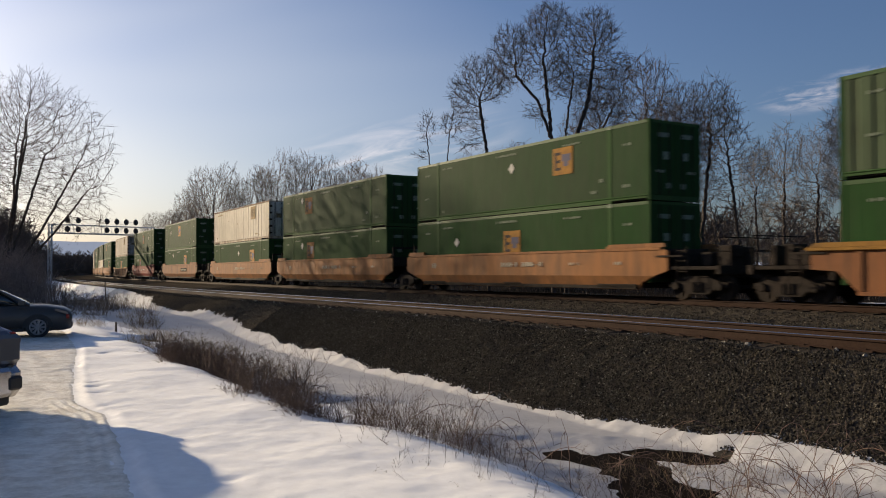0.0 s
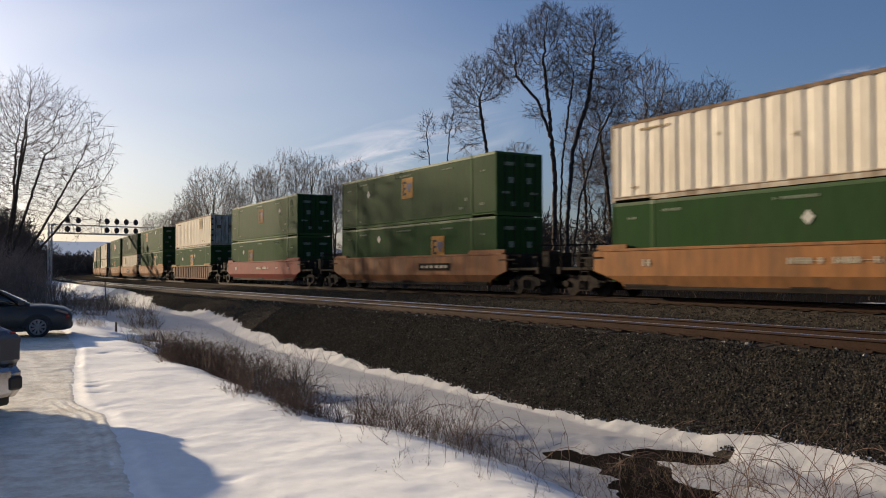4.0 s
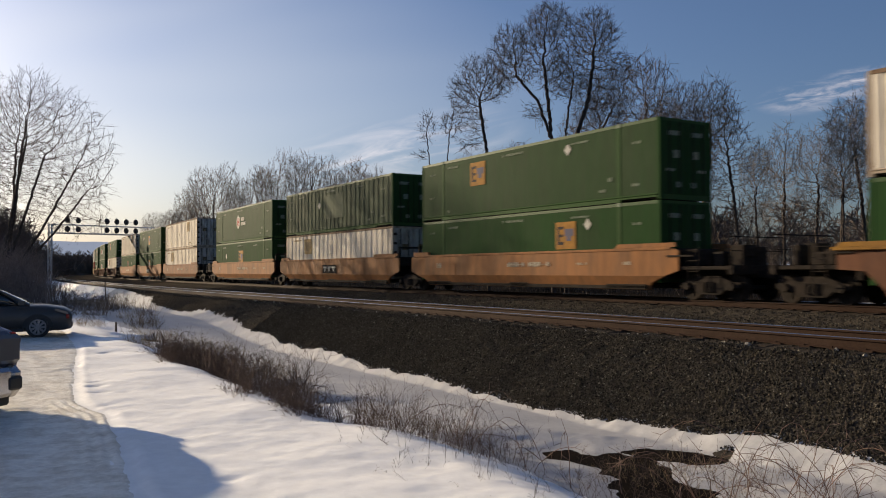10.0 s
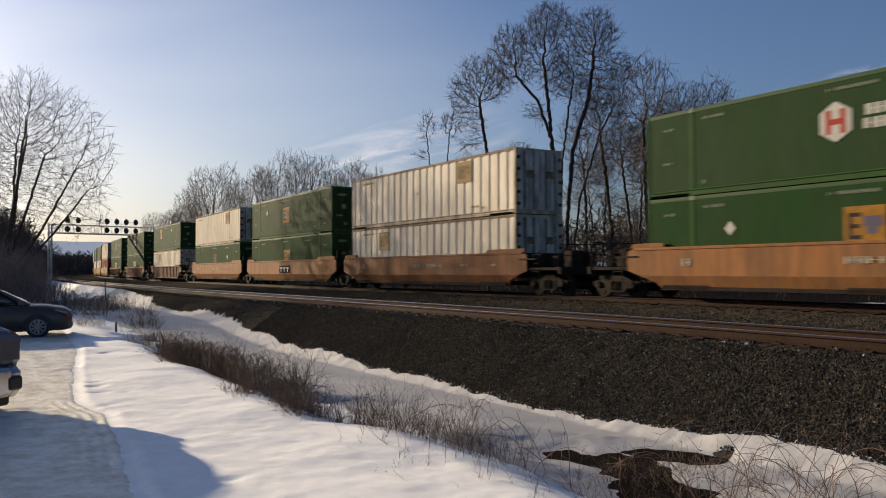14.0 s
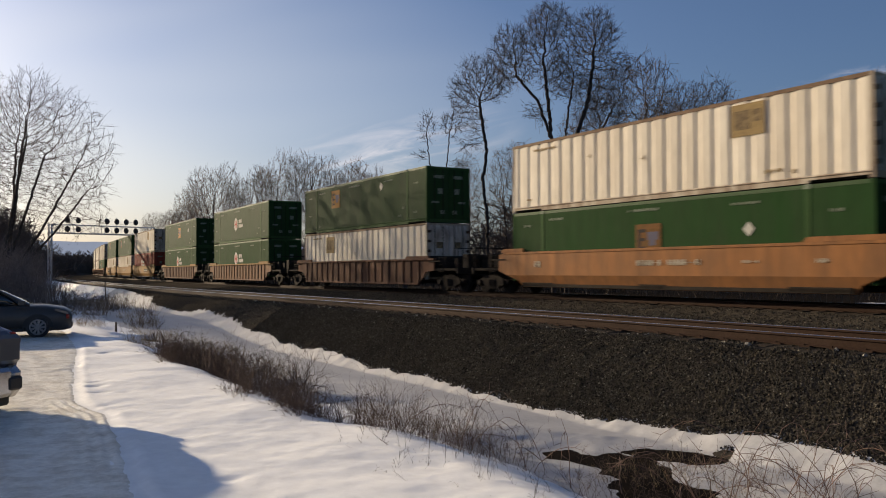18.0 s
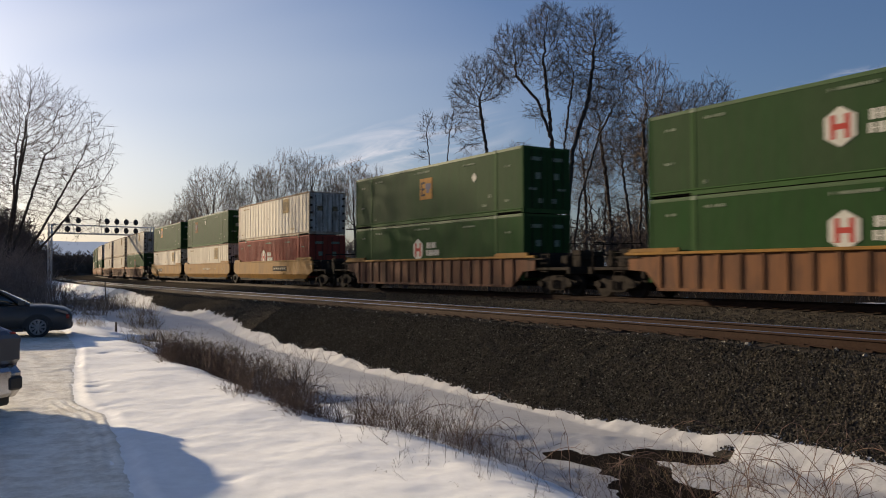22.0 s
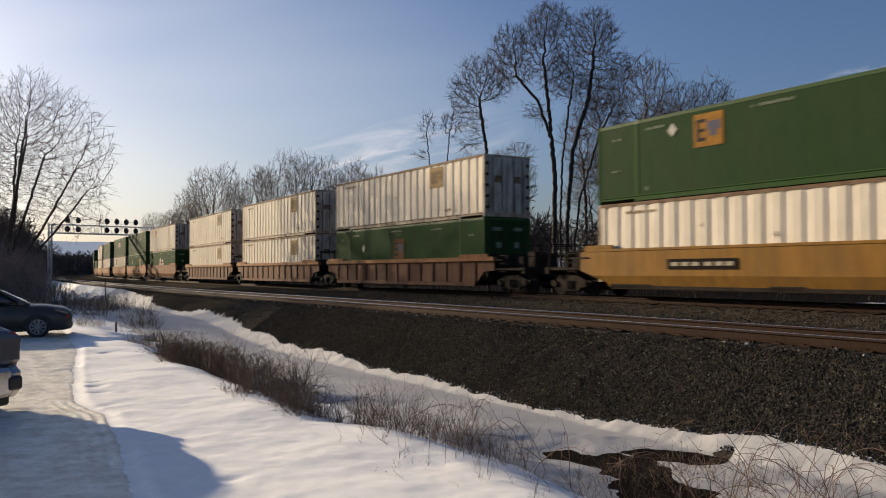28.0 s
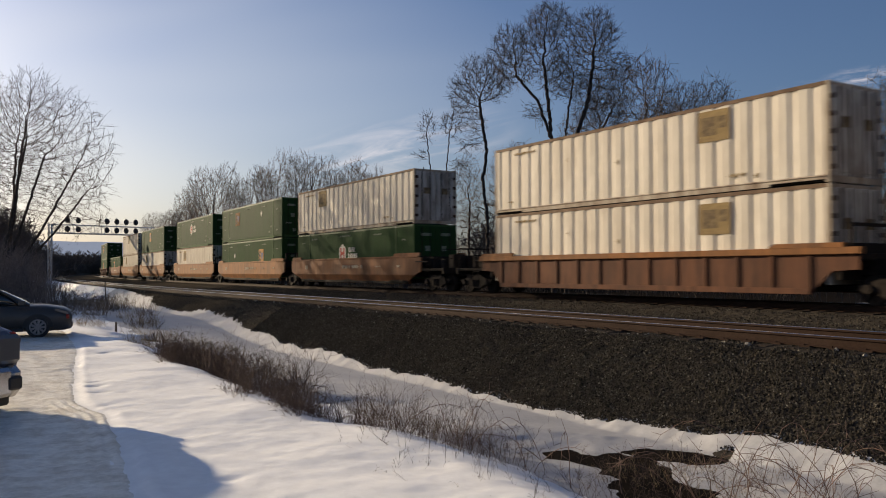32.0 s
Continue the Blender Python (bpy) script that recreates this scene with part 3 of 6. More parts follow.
def container(colour, style, emblem="", emblem_at=0.5, diamond=None, rise=0.0, label="", emblem_z=1.95):
    """A 53-foot box: folded walls, rails, posts, doors and markings. x is the way it travels, -y faces the road."""
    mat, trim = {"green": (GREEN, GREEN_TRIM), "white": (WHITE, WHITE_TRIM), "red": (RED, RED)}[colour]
    if colour == "green" and style == "ribbed":
        mat, style = FADED_GREEN, "shallow"
    key = colour + style
    skin = mat
    if colour == "green" and style == "smooth" and emblem_z > 1.8:             # upper boxes take a slightly greyer green
        key, skin = key + "top", UPPER_GREEN
    box_ob = thing("shipping_container", label, "container", "containers on the train")
    pitch, flat, slope, depth = STYLES[style]
    wall_z0, wall_z1, out = 0.2, TALL - 0.1, WIDE - 0.012
    wall = lambda: folded([(a, out + o) for a, o in ribs(-HALF + 0.16, HALF - 0.16, pitch, flat, slope, depth)], wall_z0, wall_z1, 0.03)
    part("side_wall", shared("side_wall|" + key, wall, skin), None, box_ob)
    part("side_wall", shared("side_wall|" + key, wall, skin), None, box_ob, at=pose(0, 0, 0, 0, 0, 180))
    end = lambda: folded([(a, HALF - 0.03 + o) for a, o in ribs(-WIDE + 0.14, WIDE - 0.14, 0.4, 0.2, 0.04, 0.05)], 0.2, TALL - 0.1, 0.03)
    ahead = -1                                                    # which end carries the plain wall
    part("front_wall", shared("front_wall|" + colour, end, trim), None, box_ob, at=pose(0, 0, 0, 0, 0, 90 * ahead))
    for side in (-1, 1):
        door = shared("door|" + colour, lambda: boxes((-0.035, 0.02, -0.58, 0.58, 0.2, TALL - 0.1), *[(-0.055, 0.0, y - 0.09, y + 0.09, 0.3, TALL - 0.2) for y in ((-0.42, -0.08, 0.1, 0.42) if colour == "white" else ())], bevel=0.015), WHITE_DOOR if colour == "white" else mat)
        d = part("door", door, None, box_ob, at=pose(ahead * (-HALF + 0.04), side * 0.59, 0, 0, 0, 0 if ahead > 0 else 180))
        if colour == "white":
            for z in (0.45, 0.95, 1.45, 1.95, 2.45):
                part("hinge", shared("hinge", lambda: boxes((-0.075, 0.09, -0.1, 0.1, -0.07, 0.07), bevel=0.015), RUST), None, d, at=pose(0, -side * 0.56, z))
            part("door_plate", shared("door_plate", lambda: boxes((-0.066, -0.05, -0.2, 0.2, -0.16, 0.16), bevel=0.004), WORN_MARK), None, d, at=pose(0, 0.05 * side, 1.75))
        else:
            for y, z, w, h, m in ((0.0, 2.35, 0.6, 0.16, FAINT), (0.1, 1.62, 0.3, 0.28, FAINT), (-0.2, 1.05, 0.42, 0.1, FAINT), (0.22, 0.55, 0.24, 0.2, FAINT)):
                part("lettering", shared("lettering|door%.2f%.2f" % (w, h), lambda: boxes((-0.008, 0, -w / 2, w / 2, -h / 2, h / 2)), m), None, d, at=pose(-0.037, y * side, z))
        for k in (-0.25, 0.25):
            part("lock_rod", shared("lock_rod", lambda: rods(((-0.06, 0, 0.22), (-0.06, 0, TALL - 0.14), 0.018)), UNDER), None, d, at=pose(0, k, 0))
        part("bottom_rail", shared("bottom_rail|" + colour, lambda: rod(boxes((-6.1, 6.1, -0.05, 0.03, 0.02, 0.2), (-HALF + 0.15, -6.1, -0.05, 0.03, 0.1, 0.2), (6.1, HALF - 0.15, -0.05, 0.03, 0.1, 0.2)), (-HALF + 0.15, -0.045, 0.19), (HALF - 0.15, -0.045, 0.19), 0.035, 4), trim), None, box_ob, at=pose(0, side * (WIDE - 0.04), 0, 0, 0, 0 if side < 0 else 180))
        part("top_rail", shared("top_rail|" + colour, lambda: boxes((-HALF + 0.1, HALF - 0.1, -0.045, 0.045, TALL - 0.12, TALL - 0.005)), {"green": GREEN_EDGE, "white": RUSTY_EDGE, "red": trim}[colour]), None, box_ob, at=pose(0, side * (WIDE - 0.045), 0))
        for x in (-HALF + 0.08, HALF - 0.08):
            part("corner_post", shared("corner_post|" + colour, lambda: boxes((-0.08, 0.08, -0.08, 0.08, 0.01, TALL), bevel=0.012), WHITE_TRIM if colour == "white" else mat), None, box_ob, at=pose(x, side * (WIDE - 0.08), 0))
        if style not in ("ribbed", "shallow"):
            for x in (-6.05, 6.05):
                part("lifting_post", shared("lifting_post|" + colour, lambda: boxes((-0.09, 0.09, -0.03, 0.03, 0.12, TALL - 0.08), (-0.1, 0.1, -0.034, 0.04, 0.0, 0.13), (-0.1, 0.1, -0.034, 0.04, TALL - 0.13, TALL + 0.004), bevel=0.006), trim), None, box_ob, at=pose(x, side * (WIDE - 0.03) - (0.004 if side < 0 else -0.004), 0))
    part("roof", shared("roof|" + colour, lambda: folded([(a, o) for a, o in ribs(-HALF + 0.1, HALF - 0.1, 0.7, 0.4, 0.05, 0.02)], -WIDE + 0.09, WIDE - 0.09, 0.02), trim), None, box_ob, at=pose(0, 0, TALL - 0.03, 90))
    part("floor", shared("floor|" + colour, lambda: boxes((-HALF + 0.1, HALF - 0.1, -WIDE + 0.08, WIDE - 0.08, 0.05, 0.18)), UNDER), None, box_ob)
    for x in (HALF - 0.06, -HALF + 0.06):
        part("sill", shared("sill|" + colour, lambda: boxes((-0.05, 0.05, -WIDE + 0.1, WIDE - 0.1, 0.02, 0.2)), trim), None, box_ob, at=pose(x, 0, 0))
        part("header", shared("header|" + colour, lambda: boxes((-0.05, 0.05, -WIDE + 0.1, WIDE - 0.1, TALL - 0.12, TALL - 0.01)), trim), None, box_ob, at=pose(x, 0, 0))
    x = -HALF + emblem_at * 2 * HALF
    emblem_z += rise
    old = emblem == "old"
    emblem = "square" if old else emblem
    if emblem == "square" and colour == "green":
        p = mark("emblem_panel", x, emblem_z, 1.2, 1.08, OLD_AMBER if old else AMBER, box_ob, "faded brownish square emblem" if old else "orange square emblem")
        part("emblem_mark", shared("emblem_mark|dark", lambda: boxes((-0.48, -0.36, -0.012, -0.005, -0.36, 0.36), (-0.36, -0.1, -0.012, -0.005, 0.25, 0.36), (-0.36, -0.14, -0.012, -0.005, -0.06, 0.05), (-0.36, -0.1, -0.012, -0.005, -0.36, -0.25)), DARK_MARK), None, p)
        part("emblem_mark", shared("emblem_mark|blue", lambda: boxes((-0.04, 0.48, -0.012, -0.005, -0.02, 0.26), (0.06, 0.34, -0.012, -0.005, -0.22, -0.02)), BLUE_MARK), None, p)
    elif emblem == "square":
        p = mark("emblem_panel", x, emblem_z, 1.25, 1.0, BROWN_MARK, box_ob, "faded brown square emblem")
        part("emblem_mark", shared("emblem_mark|faded", lambda: boxes((-0.5, 0.1, -0.01, -0.005, -0.3, 0.3)), WORN_MARK), None, p)
        part("emblem_mark", shared("emblem_mark|worn", lambda: boxes((0.18, 0.5, -0.01, -0.005, -0.1, 0.28)), WORN_MARK), None, p)
    elif emblem == "hexagon":
        p = part("emblem_panel", shared("emblem_panel|hexagon", lambda: hexagon(0.95, 1.15), CHALK), None, box_ob, "white hexagon emblem", pose(x, -WIDE - 0.004, emblem_z - 0.1))
        part("emblem_mark", shared("emblem_mark|red", lambda: boxes((-0.3, -0.14, -0.012, -0.006, -0.34, 0.34), (0.14, 0.3, -0.012, -0.006, -0.34, 0.34), (-0.14, 0.14, -0.012, -0.006, -0.08, 0.08)), RED_MARK), None, p)
        strokes("lettering", x + 1.3, emblem_z + 0.1, 0.85, 0.3, CHALK, box_ob, 0.7)
        strokes("lettering", x + 1.45, emblem_z - 0.28, 1.25, 0.3, CHALK, box_ob, 0.7)
    elif emblem == "patch":
        mark("repainted_patch", x, 1.6, 2.7, 1.5, PATCH_GREEN, box_ob, "paler repainted patch")
    for f, z in diamond or ():
        part("diamond_placard", shared("diamond_placard", lambda: prism(bmesh.new(), [(0, 0.23), (0.21, 0), (0, -0.23), (-0.21, 0)], -0.008, 0), CHALK), None, box_ob, "white diamond placard", pose(-HALF + f * 2 * HALF, -WIDE - 0.004, z))
    if colour != "white":
        for x, z, w, h in ((-0.4, 2.56, 1.5, 0.1), (6.95, 2.1, 0.4, 0.1), (-7.1, 1.15, 0.4, 0.09), (5.2, 0.5, 0.4, 0.12), (-5.2, 2.5, 0.9, 0.1), (6.9, 0.6, 0.35, 0.12), (-7.0, 2.3, 0.5, 0.1), (-5.6, 0.42, 0.25, 0.14), (3.9, 2.5, 1.1, 0.08), (5.6, 0.9, 0.2, 0.16)):
            strokes("lettering", x, z, w, h, FAINT, box_ob)
        for x in (-6.05, 6.05):
            part("corner_casting", shared("corner_casting|" + colour, lambda: boxes((-0.1, 0.1, -0.008, 0.02, -0.07, 0.07), bevel=0.005), FAINT), None, box_ob, at=pose(x, -WIDE - 0.008, TALL - 0.06))
    else:
        for x, z, w, h in ((-5.9, 2.52, 1.4, 0.1), (4.9, 0.5, 0.7, 0.12), (-0.4, 1.5, 0.2, 0.18), (-3.2, 1.9, 0.16, 0.16), (5.6, 0.42, 0.25, 0.14), (-6.9, 0.5, 0.3, 0.08)):
            strokes("lettering", x, z, w, h, BROWN_MARK, box_ob)
    return box_ob


def wheelset_mesh(bm):
    for y in (-0.76, 0.76):
        bmesh.ops.create_cone(bm, cap_ends=True, segments=20, radius1=0.42, radius2=0.42, depth=0.12, matrix=Matrix.Translation((0, y, 0)) @ Matrix.Rotation(radians(90), 4, 'X'))
        bmesh.ops.create_cone(bm, cap_ends=True, segments=20, radius1=0.45, radius2=0.45, depth=0.03, matrix=Matrix.Translation((0, y - math.copysign(0.07, y), 0)) @ Matrix.Rotation(radians(90), 4, 'X'))
        bmesh.ops.create_cone(bm, cap_ends=True, segments=6, radius1=0.12, radius2=0.1, depth=0.3, matrix=Matrix.Translation((0, y + math.copysign(0.12, y), 0)) @ Matrix.Rotation(radians(90), 4, 'X'))
        box(bm, -0.3, 0.3, y - 0.075, y + 0.075, -0.05, 0.05)
    rod(bm, (0, -0.9, 0), (0, 0.9, 0), 0.08, 8)
    return bm


def side_frame(bm):
    """A cast truck side with its arched top and spring window."""
    out = [(-1.2, 0.42), (-1.2, 0.58), (-0.9, 0.62), (-0.4, 0.8), (0.4, 0.8), (0.9, 0.62), (1.2, 0.58), (1.2, 0.42), (0.72, 0.40), (0.42, 0.2), (-0.42, 0.2), (-0.72, 0.40)]
    prism(bm, out, -0.09, 0.09)
    for x in (-0.16, 0.0, 0.16):
        rod(bm, (x, -0.1, 0.28), (x, -0.1, 0.6), 0.06, 8)
    for x in (-0.9, 0.9):
        bmesh.ops.create_cone(bm, cap_ends=True, segments=10, radius1=0.15, radius2=0.13, depth=0.12, matrix=Matrix.Translation((x, -0.12, 0.46)) @ Matrix.Rotation(radians(90), 4, 'X'))
    return bm


AXLES = []


def bogie(car, x):
    b = part("bogie", shared("bogie", lambda: boxes((-0.2, 0.2, -0.95, 0.95, 0.42, 0.72), (-0.3, 0.3, -0.3, 0.3, 0.72, 0.95), (-0.75, 0.75, -0.05, 0.05, 0.5, 0.6), bevel=0.02), UNDER), None, car, at=pose(x, 0, 0))
    for y in (-1.0, 1.0):
        part("side_frame", shared("side_frame", lambda: side_frame(bmesh.new()), UNDER), None, b, at=pose(0, y, 0, 0, 0, 0 if y < 0 else 180))
    for k, a in enumerate((-0.9, 0.9)):
        w = part("wheelset", shared("wheelset", lambda: wheelset_mesh(bmesh.new()), UNDER), None, b, at=pose(a, 0, 0.42))
        AXLES.append((k, w))
    return b


def sheared(bm, z, k):
    """Draws what lies below z inward."""
    for v in bm.verts:
        v.co.y += max(0.0, z - v.co.z) * k
    return bm


STEEL = {"orange": ORANGE, "dull": BROWN_ORANGE, "yellow": YELLOW, "brown": BROWN, "rusty": RUSTY, "red": RED_STEEL}


def well_car(steel, style, front, rear, plaque=None, label="", top=None):
    """A well wagon unit. front and rear: 'coupler' or 'shared' (a bogie shared with the next unit, carried at the rear)."""
    mat = STEEL[steel]
    cap = STEEL[top] if top else mat
    car = thing("well_wagon", label, "railway wagon", "wagons of the train")
    e = 8.95                                                     # where the side ends
    low, high = 0.31, 1.78 if style == "smooth" else 1.62
    out = 1.43
    if style == "smooth":
        outline = [(-e, 0.98), (-e + 0.6, 0.8), (e - 0.6, 0.8), (e, 0.98), (e, high - 0.12), (e - 0.35, high - 0.02), (-e + 0.35, high - 0.02), (-e, high - 0.12)]
        make = lambda: prism(bmesh.new(), outline, -0.05, 0.05)
    else:
        outline = [(-e, 1.0), (-e + 0.8, 0.95), (-e + 1.5, low), (e - 1.5, low), (e - 0.8, 0.95), (e, 1.0), (e, high), (-e, high)]
        make = lambda: prism(bmesh.new(), outline, -0.03, 0.03)
    for side in (-1, 1):
        turn = 0 if side < 0 else 180
        w = part("well_side", shared("well_side|%s|%s" % (style, steel), make, mat), None, car, at=pose(0, side * (out - 0.06), 0, 0, 0, turn))
        if style == "smooth":
            part("lower_side", shared("lower_side|" + steel, lambda: sheared(prism(bmesh.new(), [(-e + 0.6, 0.8), (-e + 1.3, low + 0.25), (-e + 1.5, low), (e - 1.5, low), (e - 1.3, low + 0.25), (e - 0.6, 0.8)], -0.05, 0.05), 0.8, 0.42), mat), None, w)
            part("top_chord", shared("top_chord|" + steel, lambda: boxes((-e + 0.3, e - 0.3, -0.075, 0.075, high - 0.1, high), bevel=0.015), cap), None, w)
            for x in (e - 1.55, -e + 0.95):
                k = 1.45 if x > 0 else 0.8
                part("guide_lip", shared("guide_lip|%.1f|%s" % (k, steel), lambda: prism(bmesh.new(), [(-k, high), (k, high), (k - 0.02, high + 0.15), (-k + 0.18, high + 0.15)], -0.07, 0.02), cap), None, w, at=pose(x if side < 0 else -x, 0, 0))
        else:
            wide = style == "wide"
            part("top_chord", shared("top_chord|%s|%s" % (style, (top or steel)), lambda: boxes((-e - 0.1, e + 0.1, -0.14, 0.06, high - (0.2 if wide else 0.1), high), bevel=0.015), cap), None, w)
            part("bottom_chord", shared("bottom_chord|" + style + steel, lambda: boxes((-e + 1.45, e - 1.45, -0.11, 0.05, low - 0.02, low + (0.16 if wide else 0.08)), bevel=0.01), mat), None, w)
            count = 13 if wide else 19
            for i in range(count):
                x = -e + 1.5 + (2 * e - 3.0) * i / (count - 1)
                part("rib", shared("rib|" + steel, lambda: boxes((-0.065, 0.065, -0.085, -0.02, low + 0.05, high - 0.08)), mat), None, w, at=pose(x, 0, 0))
            for x in (e - 1.6, -e + 1.2):
                part("guide_lip", shared("guide_lip|r" + (top or steel), lambda: prism(bmesh.new(), [(-1.2, high), (1.2, high), (1.2, high + 0.13), (-1.0, high + 0.13)], -0.14, -0.02), cap), None, w, at=pose(x if side < 0 else -x, 0, 0))
    part("well_floor", shared("well_floor", lambda: boxes((-7.4, -5.4, -1.33, 1.33, 0.36, 0.5), (5.4, 7.4, -1.33, 1.33, 0.36, 0.5), (-0.6, 0.6, -1.33, 1.33, 0.36, 0.5), (-7.4, 7.4, -1.33, -1.1, 0.33, 0.45), (-7.4, 7.4, 1.1, 1.33, 0.33, 0.45)), UNDER), None, car)
    for side in (-1, 1):
        for x in (-6.05, 6.05):
            part("container_foot", shared("container_foot", lambda: boxes((-0.15, 0.15, -0.09, 0.09, 0.5, 0.56)), UNDER), None, car, at=pose(x, side * 1.18, 0))
    for sign, kind in ((1, front), (-1, rear)):
        turn = 0 if sign > 0 else 180
        if kind == "coupler":
            p = part("end_platform", shared("end_platform|" + steel, lambda: boxes((8.3, 11.1, -1.35, 1.35, 1.0, 1.12), (8.3, 11.1, -0.35, 0.35, 0.75, 1.0), (10.95, 11.15, -1.4, 1.4, 0.85, 1.14), (8.25, 8.4, -1.35, 1.35, 0.7, 1.75), bevel=0.015), UNDER), None, car, at=pose(0, 0, 0, 0, 0, turn))
            part("coupler", shared("coupler", lambda: boxes((11.1, 11.55, -0.12, 0.12, 0.74, 1.0), (11.45, 11.78, -0.2, 0.16, 0.7, 1.04), bevel=0.03), UNDER), None, p)
            part("handrail", shared("handrail", lambda: rods(((11.0, -1.3, 1.12), (11.0, -1.3, 2.05), 0.02), ((11.0, 1.3, 1.12), (11.0, 1.3, 2.05), 0.02), ((11.0, -1.33, 2.05), (11.0, 1.33, 2.05), 0.02), ((11.0, -1.33, 1.6), (11.0, 1.33, 1.6), 0.016), ((11.0, -0.4, 1.1), (11.0, -0.4, 2.07), 0.016), sides=5), UNDER), None, p)
            for y in (-1.36, 1.36):
                part("ladder", shared("ladder", lambda: rods(((9.3, 0, 0.5), (9.3, 0, 1.8), 0.018), ((9.75, 0, 0.5), (9.75, 0, 1.8), 0.018), ((9.3, 0, 0.6), (9.75, 0, 0.6), 0.016), ((9.3, 0, 0.95), (9.75, 0, 0.95), 0.016), ((9.3, 0, 1.3), (9.75, 0, 1.3), 0.016), ((9.3, 0, 1.65), (9.75, 0, 1.65), 0.016), sides=5), UNDER), None, p, at=pose(0, y, 0))
            part("brake_gear", shared("brake_gear", lambda: rod(boxes((8.6, 9.3, -0.9, -0.1, 1.12, 1.7), (9.4, 10.2, 0.1, 0.8, 1.12, 1.5), (9.9, 10.3, -0.8, -0.3, 1.12, 1.6), bevel=0.03), (8.8, 0.3, 1.4), (10.0, 0.3, 1.4), 0.2, 10), UNDER), None, p)
            part("brake_stand", shared("brake_stand", lambda: boxes((10.55, 11.05, -0.75, -0.05, 1.12, 1.8), (10.7, 10.95, 0.1, 0.6, 1.12, 1.75), (11.05, 11.12, -0.6, -0.2, 1.4, 1.75), bevel=0.03), UNDER), None, p)
            for y in (-1.375, 1.375):
                part("walkway", shared("walkway", lambda: boxes((8.45, 9.6, -0.075, 0.075, 1.44, 1.5)), UNDER), None, p, at=pose(0, y, 0))
            bogie(car, sign * 9.95)
        else:
            part("end_bulkhead", shared("end_bulkhead|" + steel, lambda: boxes((8.25, 8.4, -1.35, 1.35, 0.7, 1.75), (8.4, 9.35, -0.5, 0.5, 0.85, 1.3), (8.4, 8.9, -1.3, 1.3, 1.25, 1.45), bevel=0.02), UNDER), None, car, at=pose(0, 0, 0, 0, 0, turn))
            part("end_post", shared("end_post|" + steel, lambda: boxes((8.55, 8.65, -1.2, -1.1, 1.4, 2.3), (8.55, 8.65, 1.1, 1.2, 1.4, 2.3), (8.55, 8.63, -1.2, 1.2, 2.2, 2.3), bevel=0.01), UNDER), None, car, at=pose(0, 0, 0, 0, 0, turn))
            if sign < 0:
                bogie(car, -9.7)
    if plaque is not None:
        x = -HALF + plaque * 2 * HALF
        long = steel != "orange"
        w, h = (1.45, 0.17) if long else (1.05, 0.26)
        plate = part("plaque", shared("plaque|%s" % long, lambda: boxes((-w, w, -0.012, 0, -h, h)), BLACK_MARK), None, car, "black plaque with white bars", pose(x, -out - 0.012, 1.2 if long else 1.14))
        for k in (-1.1, -0.66, -0.22, 0.3, 0.74, 1.14) if long else (-0.66, 0.0, 0.66):
            part("lettering", shared("lettering|plaque%s" % long, lambda: boxes((-0.15, 0.15, -0.012, 0, -0.065, 0.065)) if long else boxes((-0.25, 0.25, -0.012, 0, 0.04, 0.15), (-0.06, 0.06, -0.012, 0, -0.16, 0.06)), PALE_TEXT if long else CHALK), None, plate, at=pose(k, -0.012, 0))
    elif style == "smooth":
        for x, w, h in ((0.0, 1.2, 0.2), (1.55, 1.4, 0.2), (-6.2, 0.4, 0.26), (6.6, 0.4, 0.12), (4.2, 0.6, 0.1)):
            row = strokes("lettering", x, 1.25, w, h, CHALK if steel == "red" else PALE_TEXT, car)
            row.matrix_basis = pose(x, -out - 0.012, 1.25)
    return car


G, W, R = "green", "white", "red"
SQ, HX = "square", "hexagon"
